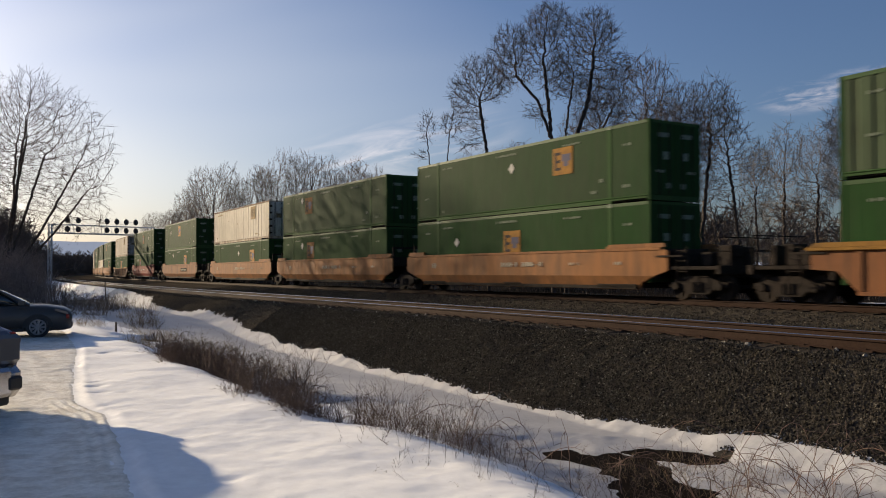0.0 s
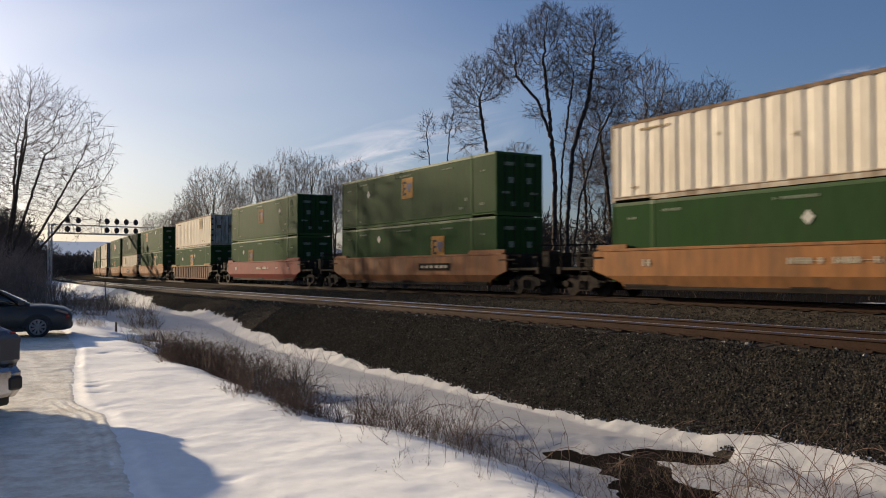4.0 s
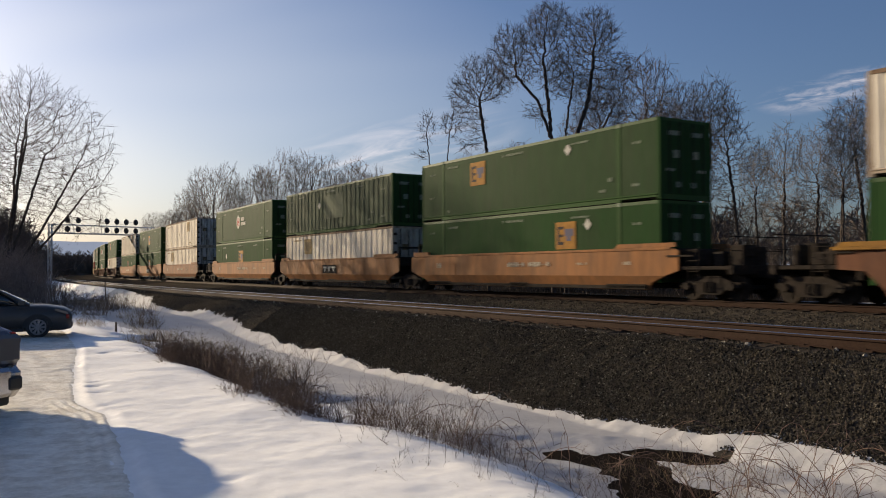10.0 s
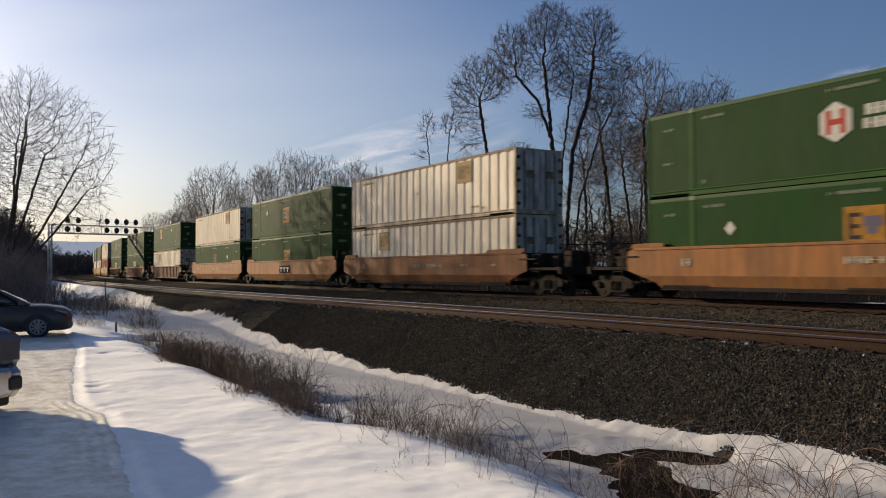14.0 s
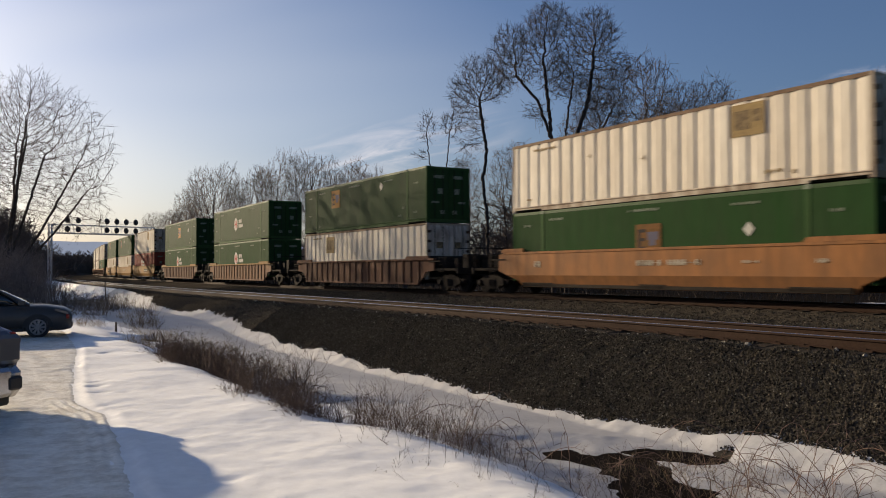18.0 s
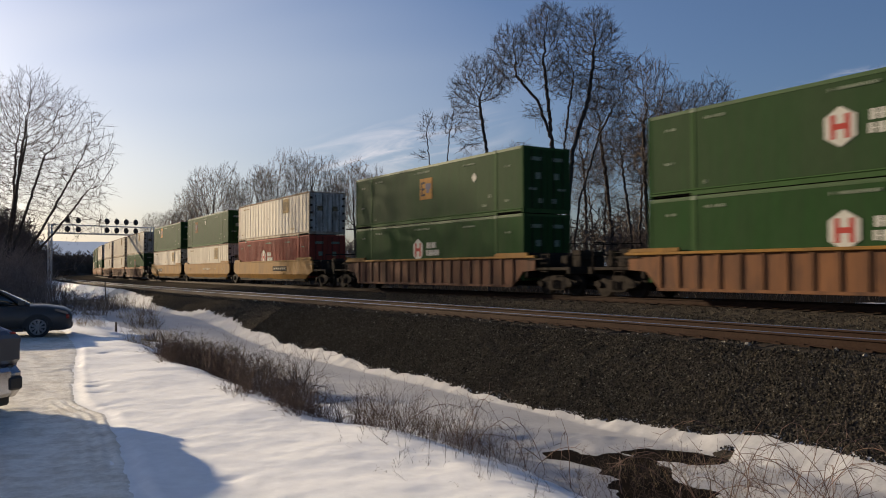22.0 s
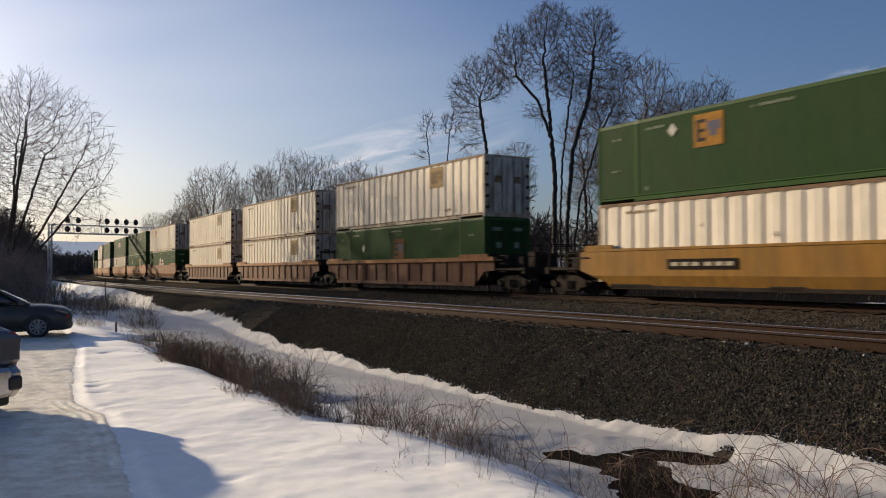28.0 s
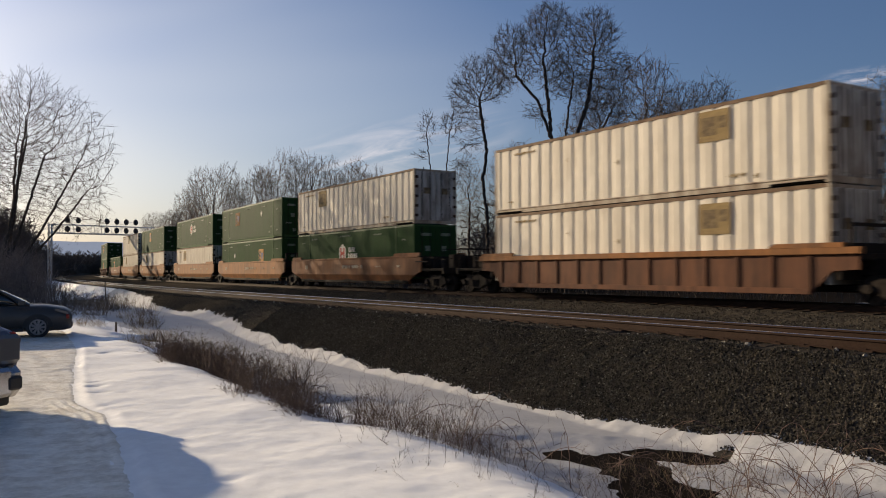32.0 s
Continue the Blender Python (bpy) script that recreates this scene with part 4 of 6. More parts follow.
# front of the load, steel, side, cap, front end, rear end, plaque, upper box, lower box
C, J = "coupler", "shared"
OLD = "old"
TRAIN = (
    (253.57, "dull", "rib", "yellow", C, C, None, (G, "ribbed"), (G, "smooth")),
    (230.25, "orange", "smooth", None, C, J, None, (G, "smooth", SQ, 0.71, ((0.5, 1.95),)), (G, "smooth", SQ, 0.5, ((0.23, 1.78),))),
    (210.74, "orange", "smooth", None, J, J, None, (G, "smooth", OLD, 0.3, ((0.23, 2.3),)), (G, "smooth", OLD, 0.32, ((0.23, 2.15),), 0.2)),
    (191.51, "orange", "smooth", None, J, C, None, (W, "ribbed", SQ, 0.75), (G, "smooth", SQ, 0.735, ((0.5, 1.95),))),
    (168.07, "dull", "smooth", None, C, C, 0.68, (G, "smooth", SQ, 0.5, ((0.22, 1.9),)), (G, "smooth", SQ, 0.69, ((0.3, 2.2),))),
    (144.51, "red", "smooth", None, C, C, None, (G, "smooth", OLD, 0.5, ((0.77, 1.9),), -0.1), (G, "smooth", OLD, 0.34, ((0.22, 2.0),))),
    (121.11, "brown", "rib", "yellow", C, C, None, (W, "ribbed", SQ, 0.75), (G, "smooth", SQ, 0.51, ((0.24, 1.78), (0.59, 2.0)))),
    (97.46, "orange", "smooth", None, C, J, None, (G, "smooth", SQ, 0.31, ((0.7, 2.3),), 0.1), (G, "smooth", SQ, 0.69, ((0.77, 2.2),), 0.2)),
    (78.18, "orange", "smooth", None, J, J, 0.49, (G, "ribbed", "patch", 0.52, ((0.37, 1.75),)), (W, "ribbed", SQ, 0.25)),
    (58.98, "orange", "smooth", None, J, C, None, (G, "smooth", HX, 0.445, None, -0.15), (G, "smooth", SQ, 0.495, ((0.22, 1.75),))),
    (35.16, "dull", "smooth", None, C, J, None, (W, "ribbed", SQ, 0.75), (W, "ribbed", SQ, 0.25)),
    (16.11, "orange", "smooth", None, J, J, 0.49, (G, "smooth", SQ, 0.49, ((0.23, 1.9),), -0.35), (G, "smooth", SQ, 0.5, None, -0.2)),
    (-3.36, "orange", "smooth", None, J, C, None, (W, "ribbed", SQ, 0.75), (G, "smooth", OLD, 0.49, ((0.75, 1.7),), -0.1)),
    (-26.74, "brown", "rib", None, C, C, None, (G, "smooth", SQ, 0.31, ((0.69, 2.25),), 0.1), (W, "ribbed", SQ, 0.26)),
    (-50.31, "rusty", "rib", "yellow", C, C, None, (G, "smooth", HX, 0.45, None, -0.3), (G, "smooth", HX, 0.455)),
    (-73.65, "brown", "rib", "yellow", C, C, None, (G, "smooth", SQ, 0.5, ((0.77, 1.85),), -0.2), (G, "smooth", HX, 0.45)),
    (-97.0, "yellow", "smooth", None, C, J, 0.66, (W, "ribbed", SQ, 0.715), (R, "fine", HX, 0.41)),
    (-116.39, "yellow", "smooth", None, J, J, None, (G, "smooth", OLD, 0.25, ((0.48, 2.2),)), (W, "ribbed", SQ, 0.74)),
    (-135.99, "yellow", "smooth", None, J, C, 0.31, (G, "smooth", SQ, 0.325, ((0.23, 2.3),), 0.2), (W, "ribbed", SQ, 0.75)),
    (-159.64, "brown", "wide", "orange", C, J, None, (W, "ribbed", SQ, 0.74), (G, "smooth", OLD, 0.5, ((0.24, 1.75),))),
    (-178.98, "brown", "wide", "orange", J, J, None, (W, "ribbed", SQ, 0.745), (W, "ribbed", SQ, 0.745)),
    (-198.59, "brown", "wide", "orange", J, C, None, (W, "ribbed", SQ, 0.75), (W, "ribbed", SQ, 0.75)),
    (-221.93, "dull", "smooth", None, C, J, None, (W, "ribbed", SQ, 0.26), (G, "smooth", HX, 0.45)),
    (-241.28, "orange", "smooth", None, J, J, None, (G, "smooth", OLD, 0.3, ((0.7, 2.0),)), (G, "smooth", SQ, 0.7, ((0.25, 1.75),))),
    (-260.87, "orange", "smooth", None, J, C, None, (G, "smooth", HX, 0.45), (W, "ribbed", SQ, 0.26)),
    (-284.4, "orange", "smooth", None, C, J, None, (G, "smooth", SQ, 0.42), (W, "ribbed", SQ, 0.25)),
    (-303.8, "orange", "smooth", None, J, J, None, (W, "ribbed", SQ, 0.42), (W, "ribbed", SQ, 0.25)),
    (-323.2, "dull", "smooth", None, J, C, None, None, (G, "smooth", SQ, 0.42)),
    (-346.6, "brown", "rib", None, C, C, None, (G, "smooth", SQ, 0.42), (G, "smooth", SQ, 0.42)),
)
WORDS = {"green": "green", "white": "rust-streaked white", "red": "faded red"}
MOVERS = []
BOXES = {}


def boxed(spec, z, under, m):
    colour, style, emblem = (spec + ("",))[:3]
    key = (spec, z > 2)
    if key not in BOXES:
        text = "%s %s shipping container" % (WORDS[colour], {"smooth": "flat-sided", "ribbed": "ribbed", "fine": "fine-ribbed"}[style])
        text += {"square": " with square emblem", "old": " with faded square emblem", "hexagon": " with white emblem", "patch": " with paler patch"}.get(emblem, "")
        BOXES[key] = ob = container(*spec, label=text, emblem_z=(2.18 if z > 2 else 2.08) if colour == "white" else (1.9 if z > 2 else 1.62))
    else:
        ob = copy_thing(BOXES[key], m)
    ob["label"] = BOXES[key]["label"].split(" stacked")[0].split(" in a wagon")[0] + under
    MOVERS.append((ob, z))
    return ob


TRAIN_PLACES = []
for front_at, steel, style, top, a, b, plaque, upper, lower in TRAIN:
    words = {"orange": "faded orange", "dull": "dull orange-brown", "yellow": "weathered yellow", "brown": "rusty brown", "rusty": "rusty orange-brown", "red": "red"}[steel]
    words += {"smooth": " smooth-sided", "rib": " rib-sided", "wide": " wide-ribbed"}[style] + " double-stack well wagon"
    words += " with a yellow top edge" if top == "yellow" else ""
    car = well_car(steel, style, a, b, plaque, words, top)
    centre = front_at - HALF
    TRAIN_PLACES.append((car, centre, 0.0))
    ob = boxed(lower, 0.56, " in a wagon well", Matrix())
    TRAIN_PLACES.append((ob, centre, 0.555))
    if upper:
        ob = boxed(upper, 3.456, " stacked on another", Matrix())
        TRAIN_PLACES.append((ob, centre, 0.555 + TALL + 0.012))


def travelled(t):
    return 13.61543 * (t - 16) + 0.01313175 * (t - 16) ** 2


def rolling_pose(centre, z, t):
    """Where a wagon or its load stands at t seconds."""
    s = centre + travelled(t)
    x0, y0 = on_line(s - 8.5)
    x1, y1 = on_line(s + 8.5)
    return pose((x0 + x1) / 2, (y0 + y1) / 2, z, 0, 0, math.degrees(math.atan2(y1 - y0, x1 - x0)))
# ---------------------------------------------------------------- bare trees and brush
def turned(d, angle, r):
    """d bent by angle in some direction."""
    side = d.orthogonal().normalized()
    side.rotate(Matrix.Rotation(r.uniform(0, 6.283), 3, d))
    return (d * math.cos(angle) + side * math.sin(angle)).normalized()


def limb(thick, fine, p, d, length, radius, level, last, r, habit):
    """One limb in crooked pieces, and those that spring from it."""
    count = (7, 6, 5, 4, 3, 2)[level]
    step = length / count
    tip = radius * (0.45 if level < last else 0.4)
    target = thick if level <= habit["thick"] else fine
    kids = habit["kids"][level] if level < last else 0
    where = sorted(r.uniform(habit["low"][level], 1.0) for _ in range(kids))
    if kids:
        where[-1] = 1.0
    k = 0
    for i in range(count):
        r0 = radius + (tip - radius) * i / count
        r1 = radius + (tip - radius) * (i + 1) / count
        d = turned(d, r.uniform(0, habit["crook"][level]), r)
        d = (d + Vector((0, 0, habit["rise"][level]))).normalized()
        q = p + d * step
        target.add(p, q, r0, r1)
        while k < kids and where[k] <= (i + 1) / count + 1e-6:
            f = where[k] * count - i
            at = p + (q - p) * f
            rr = (r0 + (r1 - r0) * f)
            shrink = r.uniform(*habit["shrink"][level]) * (1.15 - 0.45 * where[k])
            nd = turned(d, radians(r.uniform(*habit["fork"][level])), r)
            limb(thick, fine, at, nd, length * shrink, max(rr * r.uniform(0.45, 0.7), habit.get("thin", 0.005)), level + 1, last, r, habit)
            k += 1
        p = q


MAPLE = dict(thick=1, kids=(10, 10, 7, 4, 2), low=(0.25, 0.2, 0.15, 0.15, 0.1), crook=(0.07, 0.12, 0.18, 0.22, 0.25), rise=(0.035, 0.02, 0.01, 0.02, 0.03),
             shrink=((0.38, 0.6), (0.42, 0.62), (0.42, 0.62), (0.45, 0.65), (0.4, 0.6)), fork=((18, 38), (22, 44), (24, 48), (25, 50), (25, 50)))
ASH = dict(thick=0, kids=(12, 9, 6, 4, 2), low=(0.3, 0.25, 0.2, 0.15, 0.1), crook=(0.08, 0.2, 0.28, 0.35, 0.3), rise=(0.04, 0.03, 0.02, 0.01, 0.0),
           shrink=((0.36, 0.6), (0.42, 0.62), (0.45, 0.6), (0.4, 0.6), (0.4, 0.6)), fork=((32, 60), (30, 58), (30, 60), (30, 60), (30, 60)))


def tree_meshes(height, radius, stems, last, habit, seed, flare=10, first=0.62, stem_spread=0.4, bark=(BARK, TWIG)):
    """Two meshes: the trunk with its main limbs, and the crown of branches and twigs."""
    r = random.Random(seed)
    thick, fine = Sticks(), Sticks()
    for i in range(stems):
        a = 6.283 * i / max(stems, 1) + r.uniform(-0.4, 0.4)
        lean = radians(r.uniform(0.3, 1.0) * flare) if stems > 1 else radians(r.uniform(0, 4))
        d = Vector((math.cos(a) * math.sin(lean), math.sin(a) * math.sin(lean), math.cos(lean)))
        start = Vector((math.cos(a), math.sin(a), 0)) * (stem_spread * r.uniform(0.4, 1) if stems > 1 else 0)
        limb(thick, fine, start - d * 0.3, d, height * first * r.uniform(0.85, 1.05), radius * r.uniform(0.75, 1.05), 0, last, r, habit)
    top = float(np.percentile([q[5] for q in fine.rows], 98.3))
    k = height / top
    for st in (thick, fine):
        st.rows = [tuple(v * k for v in q[:6]) + q[6:] for q in st.rows]
    return thick.mesh("trunk", bark[0], 6), fine.mesh("crown", bark[1], 3)


def tree(label, meshes, x, y, turn=0.0, size=1.0, group="", tall=1.0):
    s, n = to_line(x, y)
    z = float(soil_height(s, n))
    ob = thing("tree", label, "tree", group)
    ob.matrix_basis = pose(x, y, z, 0, 0, turn) @ Matrix.Diagonal((size, size, size * tall, 1))
    part("trunk", meshes[0], None, ob)
    part("crown", meshes[1], None, ob)
    return ob


def seen_from(px, depth):
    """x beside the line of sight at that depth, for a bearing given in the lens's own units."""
    return (px - 784) / 1474 * depth


def grown(top_px, depth):
    return (480 - top_px) / 1474 * depth + 1.4


def branching(lobes, stems, count, seed, step=0.22, reach=4.5, kill=0.33, lift=0.05, wild=0.3, pipe=1.9, tip=0.009, twig=(0.25, 0.75), spread=0.9, twigs=2, bark=(BARK, TWIG)):
    """A tree whose limbs reach out into the room of its crown. Lobes: centre and half-widths; stems: bent lines from the ground."""
    r = np.random.RandomState(seed)
    lobes = np.array(lobes, float)
    size = lobes[:, 3] * lobes[:, 4] * lobes[:, 5]
    goal = []
    for q, share in zip(lobes, size / size.sum()):
        k = max(8, int(count * share))
        d = r.normal(size=(k, 3))
        d /= np.linalg.norm(d, axis=1)[:, None]
        goal.append(q[:3] + d * q[3:] * r.uniform(0, 1, (k, 1)) ** 0.4)
    goal = np.concatenate(goal)
    at, parent = [], []
    for line in stems:
        line = np.array(line, float)
        length = np.concatenate([[0], np.cumsum(np.linalg.norm(np.diff(line, axis=0), axis=1))])
        k = max(2, int(length[-1] / step))
        f = np.linspace(0, length[-1], k + 1)
        pts = np.stack([np.interp(f, length, line[:, i]) for i in range(3)], -1)
        pts[1:-1] = pts[1:-1] * 0.5 + (pts[:-2] + pts[2:]) * 0.25 + r.normal(0, 0.03, (k - 1, 3))
        first = -1
        if line[0][2] > 1.0 and at:                              # a limb that springs from an earlier stem
            first = int(np.argmin(np.linalg.norm(np.array(at) - pts[0], axis=1)))
            pts[0] = (pts[0] + 2 * at[first]) / 3
        for p in pts:
            at.append(p)
            parent.append(first)
            first = len(at) - 1
    at = np.array(at)
    kids = np.bincount([p for p in parent if p >= 0], minlength=len(at))
    gap = np.linalg.norm(goal[:, None] - at[None], axis=2)
    near, far = gap.argmin(1), gap.min(1)
    for _ in range(130):
        live = far < reach
        if not live.any():
            break
        pull = np.zeros_like(at)
        way = goal[live] - at[near[live]]
        np.add.at(pull, near[live], way / (np.linalg.norm(way, axis=1)[:, None] + 1e-6))
        grow = np.where((np.abs(pull).sum(1) > 1e-6) & (kids < 4))[0]
        if not len(grow):
            break
        d = pull[grow] / (np.linalg.norm(pull[grow], axis=1)[:, None] + 1e-6)
        d = d + r.normal(0, wild, d.shape) + np.array([0, 0, lift])
        fresh = at[grow] + d / np.linalg.norm(d, axis=1)[:, None] * step
        start = len(at)
        at = np.concatenate([at, fresh])
        parent += list(grow)
        kids[grow] += 1
        kids = np.concatenate([kids, np.zeros(len(fresh), int)])
        gap = np.linalg.norm(goal[:, None] - fresh[None], axis=2)
        closer = gap.min(1) < far
        near[closer] = start + gap.argmin(1)[closer]
        far = np.minimum(far, gap.min(1))
        stay = far > kill
        goal, near, far = goal[stay], near[stay], far[stay]
        if not len(goal):
            break
    radius = np.zeros(len(at))
    for i in range(len(at) - 1, -1, -1):
        radius[i] = max(radius[i] ** (1 / pipe), tip)
        if parent[i] >= 0:
            radius[parent[i]] += radius[i] ** pipe
    thick, fine = Sticks(), Sticks()
    for line in stems[1:]:
        if line[0][2] < 1.0:                                     # the stems share one root
            thick.add(stems[0][0], line[0], 0.12, 0.12)
    stout = min(0.045, radius.max() * 0.5)
    for i in range(len(at)):
        p = parent[i]
        if p < 0:
            continue
        (thick if radius[i] > stout else fine).add(at[p], at[i], min(radius[p], radius[i] * 1.25), radius[i])
        if radius[i] < 0.03:
            d = (at[i] - at[p]) / step
            for _ in range(twigs if kids[i] else twigs + 2):
                e = d + r.normal(0, spread * 0.5, 3) + np.array([0, 0, lift * 2])
                e /= np.linalg.norm(e)
                long = r.uniform(*twig)
                mid = at[i] + e * long * 0.5
                e = e + r.normal(0, spread * 0.35, 3)
                end = mid + e / np.linalg.norm(e) * long * 0.5
                fine.add(at[i], mid, tip, tip * 0.85)
                fine.add(mid, end, tip * 0.85, tip * 0.6)
    return thick.mesh("trunk", bark[0], 6), fine.mesh("crown", bark[1], 3)


big = branching([(-2.6, 0.2, 15.8, 1.8, 1.5, 2.1), (-0.4, 0, 17.6, 1.7, 1.6, 1.7), (2.6, 0.3, 17.1, 1.7, 1.6, 1.8), (3.9, -0.2, 14.7, 1.5, 1.3, 1.3), (0.6, 0, 14.5, 1.9, 1.8, 1.7),
                 (3.4, 0.2, 12.6, 1.6, 1.4, 1.5), (-1.2, 0, 11.9, 0.9, 0.8, 0.8)],
                [[(-0.2, 0, -0.3), (-0.1, 0, 4), (-0.1, 0.1, 8), (-0.4, 0.2, 12), (-0.7, 0.2, 15)], [(0.3, 0.1, -0.3), (0.3, 0.2, 5), (0.5, 0.3, 9), (0.9, 0.3, 12), (1.3, 0.4, 14.5)],
                 [(0.6, -0.2, -0.3), (0.7, -0.2, 5), (1.1, -0.3, 9.5), (2.2, -0.3, 13), (2.5, -0.2, 15.5)], [(0.9, 0.4, -0.3), (1.6, 0.5, 6), (3.0, 0.6, 10.5), (4.0, 0.6, 12.5)],
                 [(-0.15, 0.1, 9.8), (-1.2, 0.2, 12.8), (-2.6, 0.1, 14.4)]], 4600, 14, pipe=1.9, twigs=3, twig=(0.3, 0.85))
tree("tall bare gnarled locust tree behind the railway", big, seen_from(985, 55), 55)
second = branching([(-1.0, 0, 14.2, 1.3, 1.2, 1.7), (1.0, 0.2, 15.2, 1.3, 1.2, 1.6), (0, 0, 16.0, 1.5, 1.2, 1.0), (-0.4, 0, 12.2, 1.0, 0.9, 0.8), (-0.8, 0, 10.6, 0.8, 0.7, 0.6)],
                   [[(0.6, 0, -0.3), (0.5, 0, 5), (0.2, 0.1, 8), (0.5, 0.1, 10), (0.2, 0.1, 12), (0.0, 0.1, 13.6)]], 1450, 6, pipe=1.92, twigs=3, twig=(0.3, 0.85))
tree("slender crooked bare tree behind the railway", second, seen_from(850, 60), 60)
third = branching([(-1.2, 0, 12.1, 0.6, 0.5, 1.2), (0.6, 0.1, 12.4, 0.9, 0.8, 0.9), (-1.7, 0, 10, 0.5, 0.4, 0.3), (1.2, 0, 9.4, 0.5, 0.4, 0.3)],
                  [[(-0.8, 0, -0.3), (-0.9, 0, 6), (-1.0, 0, 9), (-1.3, 0, 11.5)], [(0.2, 0, -0.3), (0.1, 0, 7), (0.2, 0.1, 9), (0.4, 0.1, 11.5)]], 520, 25, twigs=3, twig=(0.3, 0.8))
tree("small crooked bare tree behind the railway", third, seen_from(786, 62), 62)
GREY = (BARK, LIGHTENED_TWIG)
spare = [branching([(0, 0, 9.0, 1.7, 1.6, 3.7), (0.6, 0.2, 6.3, 1.5, 1.3, 1.3)], [[(0, 0, -0.3), (0.1, 0, 4), (-0.1, 0.1, 8)]], 750, 31, pipe=2.05, twig=(0.3, 0.9), bark=GREY),
         branching([(-1.0, 0, 9.6, 1.5, 1.5, 3.2), (1.2, 0.2, 8.6, 1.5, 1.5, 3.0)], [[(-0.2, 0, -0.3), (-0.5, 0, 4), (-0.9, 0.1, 8)], [(0.2, 0, -0.3), (0.6, 0.1, 4), (1.0, 0.2, 7)]], 800, 32, pipe=2.05, twig=(0.3, 0.9), bark=GREY),
         branching([(-0.6, 0, 10.4, 1.7, 1.6, 2.4), (1.1, 0.3, 8.4, 1.5, 1.4, 1.7), (-1.2, -0.3, 6.6, 1.2, 1.0, 1.0)], [[(0, 0, -0.3), (0.3, 0, 3), (0.0, 0.1, 6), (-0.4, 0.1, 9)]], 750, 33, pipe=2.0, twig=(0.3, 0.9)),
         tree_meshes(13.0, 0.17, 3, 4, MAPLE, 34, flare=16, first=0.6),
         branching([(0, 0, 8.4, 3.6, 3.4, 3.2), (-1.5, 0.5, 10.2, 2.0, 2.0, 2.1), (1.3, -0.6, 10.5, 2.0, 2.0, 2.3)], [[(0, 0, -0.3), (0.1, 0, 2.5), (0, 0.1, 4.6)]], 1250, 35, step=0.28, kill=0.46, tip=0.0115, lift=0.12, wild=0.2, twig=(0.4, 1.0), spread=0.7, bark=(BARK, LIGHTENED_TWIG)),
         branching([(-1.3, 0, 8.8, 2.6, 2.6, 3.5), (1.7, 0.2, 8.4, 2.5, 2.6, 3.3), (0.2, 0, 10.8, 2.0, 2.0, 2.1)], [[(-0.2, 0, -0.3), (-0.4, 0, 2.5), (-0.9, 0, 5)], [(0.2, 0.1, -0.3), (0.5, 0.1, 3), (1.2, 0.1, 5.4)]], 1200, 36, step=0.28, kill=0.46, tip=0.0115, lift=0.12, wild=0.2, twig=(0.4, 1.0), spread=0.7, bark=(BARK, LIGHTENED_TWIG))]
ROW = ((1075, 66, 112, 2), (1146, 60, 92, 2), (1192, 64, 140, 2), (1250, 63, 132, 2), (1222, 66, 175, 2), (1300, 56, 175, 2), (1340, 54, 250, 0), (1390, 50, 212, 0),
       (1448, 50, 218, 0), (1490, 47, 190, 1), (1525, 50, 165, 2), (1556, 46, 132, 0), (1600, 46, 110, 1), (1660, 44, 90, 0), (905, 66, 236, 1), (1035, 70, 190, 2), (1112, 64, 205, 2), (1172, 70, 170, 2), (1062, 74, 240, 1), (1135, 74, 230, 0),
       (830, 70, 262, 0), (720, 78, 330, 1))
for i, (px, depth, top, kind) in enumerate(ROW):
    tree("slender bare grey-brown tree in the wood behind the tracks", spare[kind], seen_from(px, depth), depth, 67 * i, grown(top, depth) / 13.0, "bare trees behind the tracks")
MIDDLE = ((378, 100, 276, 4, 0.82), (342, 108, 318, 5, 0.8), (418, 106, 308, 5, 0.7), (462, 99, 283, 4, 0.72), (505, 94, 262, 5, 0.75), (553, 92, 259, 4, 0.8), (592, 100, 300, 5, 0.75), (628, 92, 276, 4, 0.8), (664, 94, 292, 5, 0.7),
          (285, 150, 366, 4, 1.0), (312, 142, 366, 5, 0.9), (335, 135, 352, 4, 0.9), (700, 90, 345, 5, 0.75))
for i, (px, depth, top, kind, wide) in enumerate(MIDDLE):
    size = grown(top, depth) / 13.0
    tree("bare spreading tree beyond the train", spare[kind], seen_from(px, depth), depth, 41 * i + 20, size * wide, "bare trees beyond the train", 1 / wide)
FAN = [radians(a) for a in (-64, -50, -37, -25, -12, 0, 12, 24, 36, 48, 60)]
fan = branching([(0.4, 0, 9.6, 7.5, 4.0, 5.8), (5.6, 0, 6.0, 2.3, 2.0, 2.0), (2.0, 0, 13.8, 2.2, 2.0, 2.0), (-2.5, 0, 13.6, 2.2, 2.0, 2.0)],
                [[(0.7 * math.sin(a), 0.5 * math.cos(5 * i), -0.3), (1.3 * math.sin(a), 0.9 * math.cos(5 * i), 2.2), (3.4 * math.sin(a), 1.5 * math.cos(5 * i), 3.2 + 2.4 * math.cos(a)), (6.1 * math.sin(a), 1.9 * math.cos(5 * i), 4.3 + 6.6 * math.cos(a))] for i, a in enumerate(FAN)],
                7000, 77, step=0.3, kill=0.39, lift=0.1, wild=0.1, pipe=2.05, tip=0.008, twig=(0.4, 1.0), spread=0.5, twigs=1)
tree("large many-stemmed bare maple on the verge", fan, seen_from(2, 72), 72, 0, 1.25)
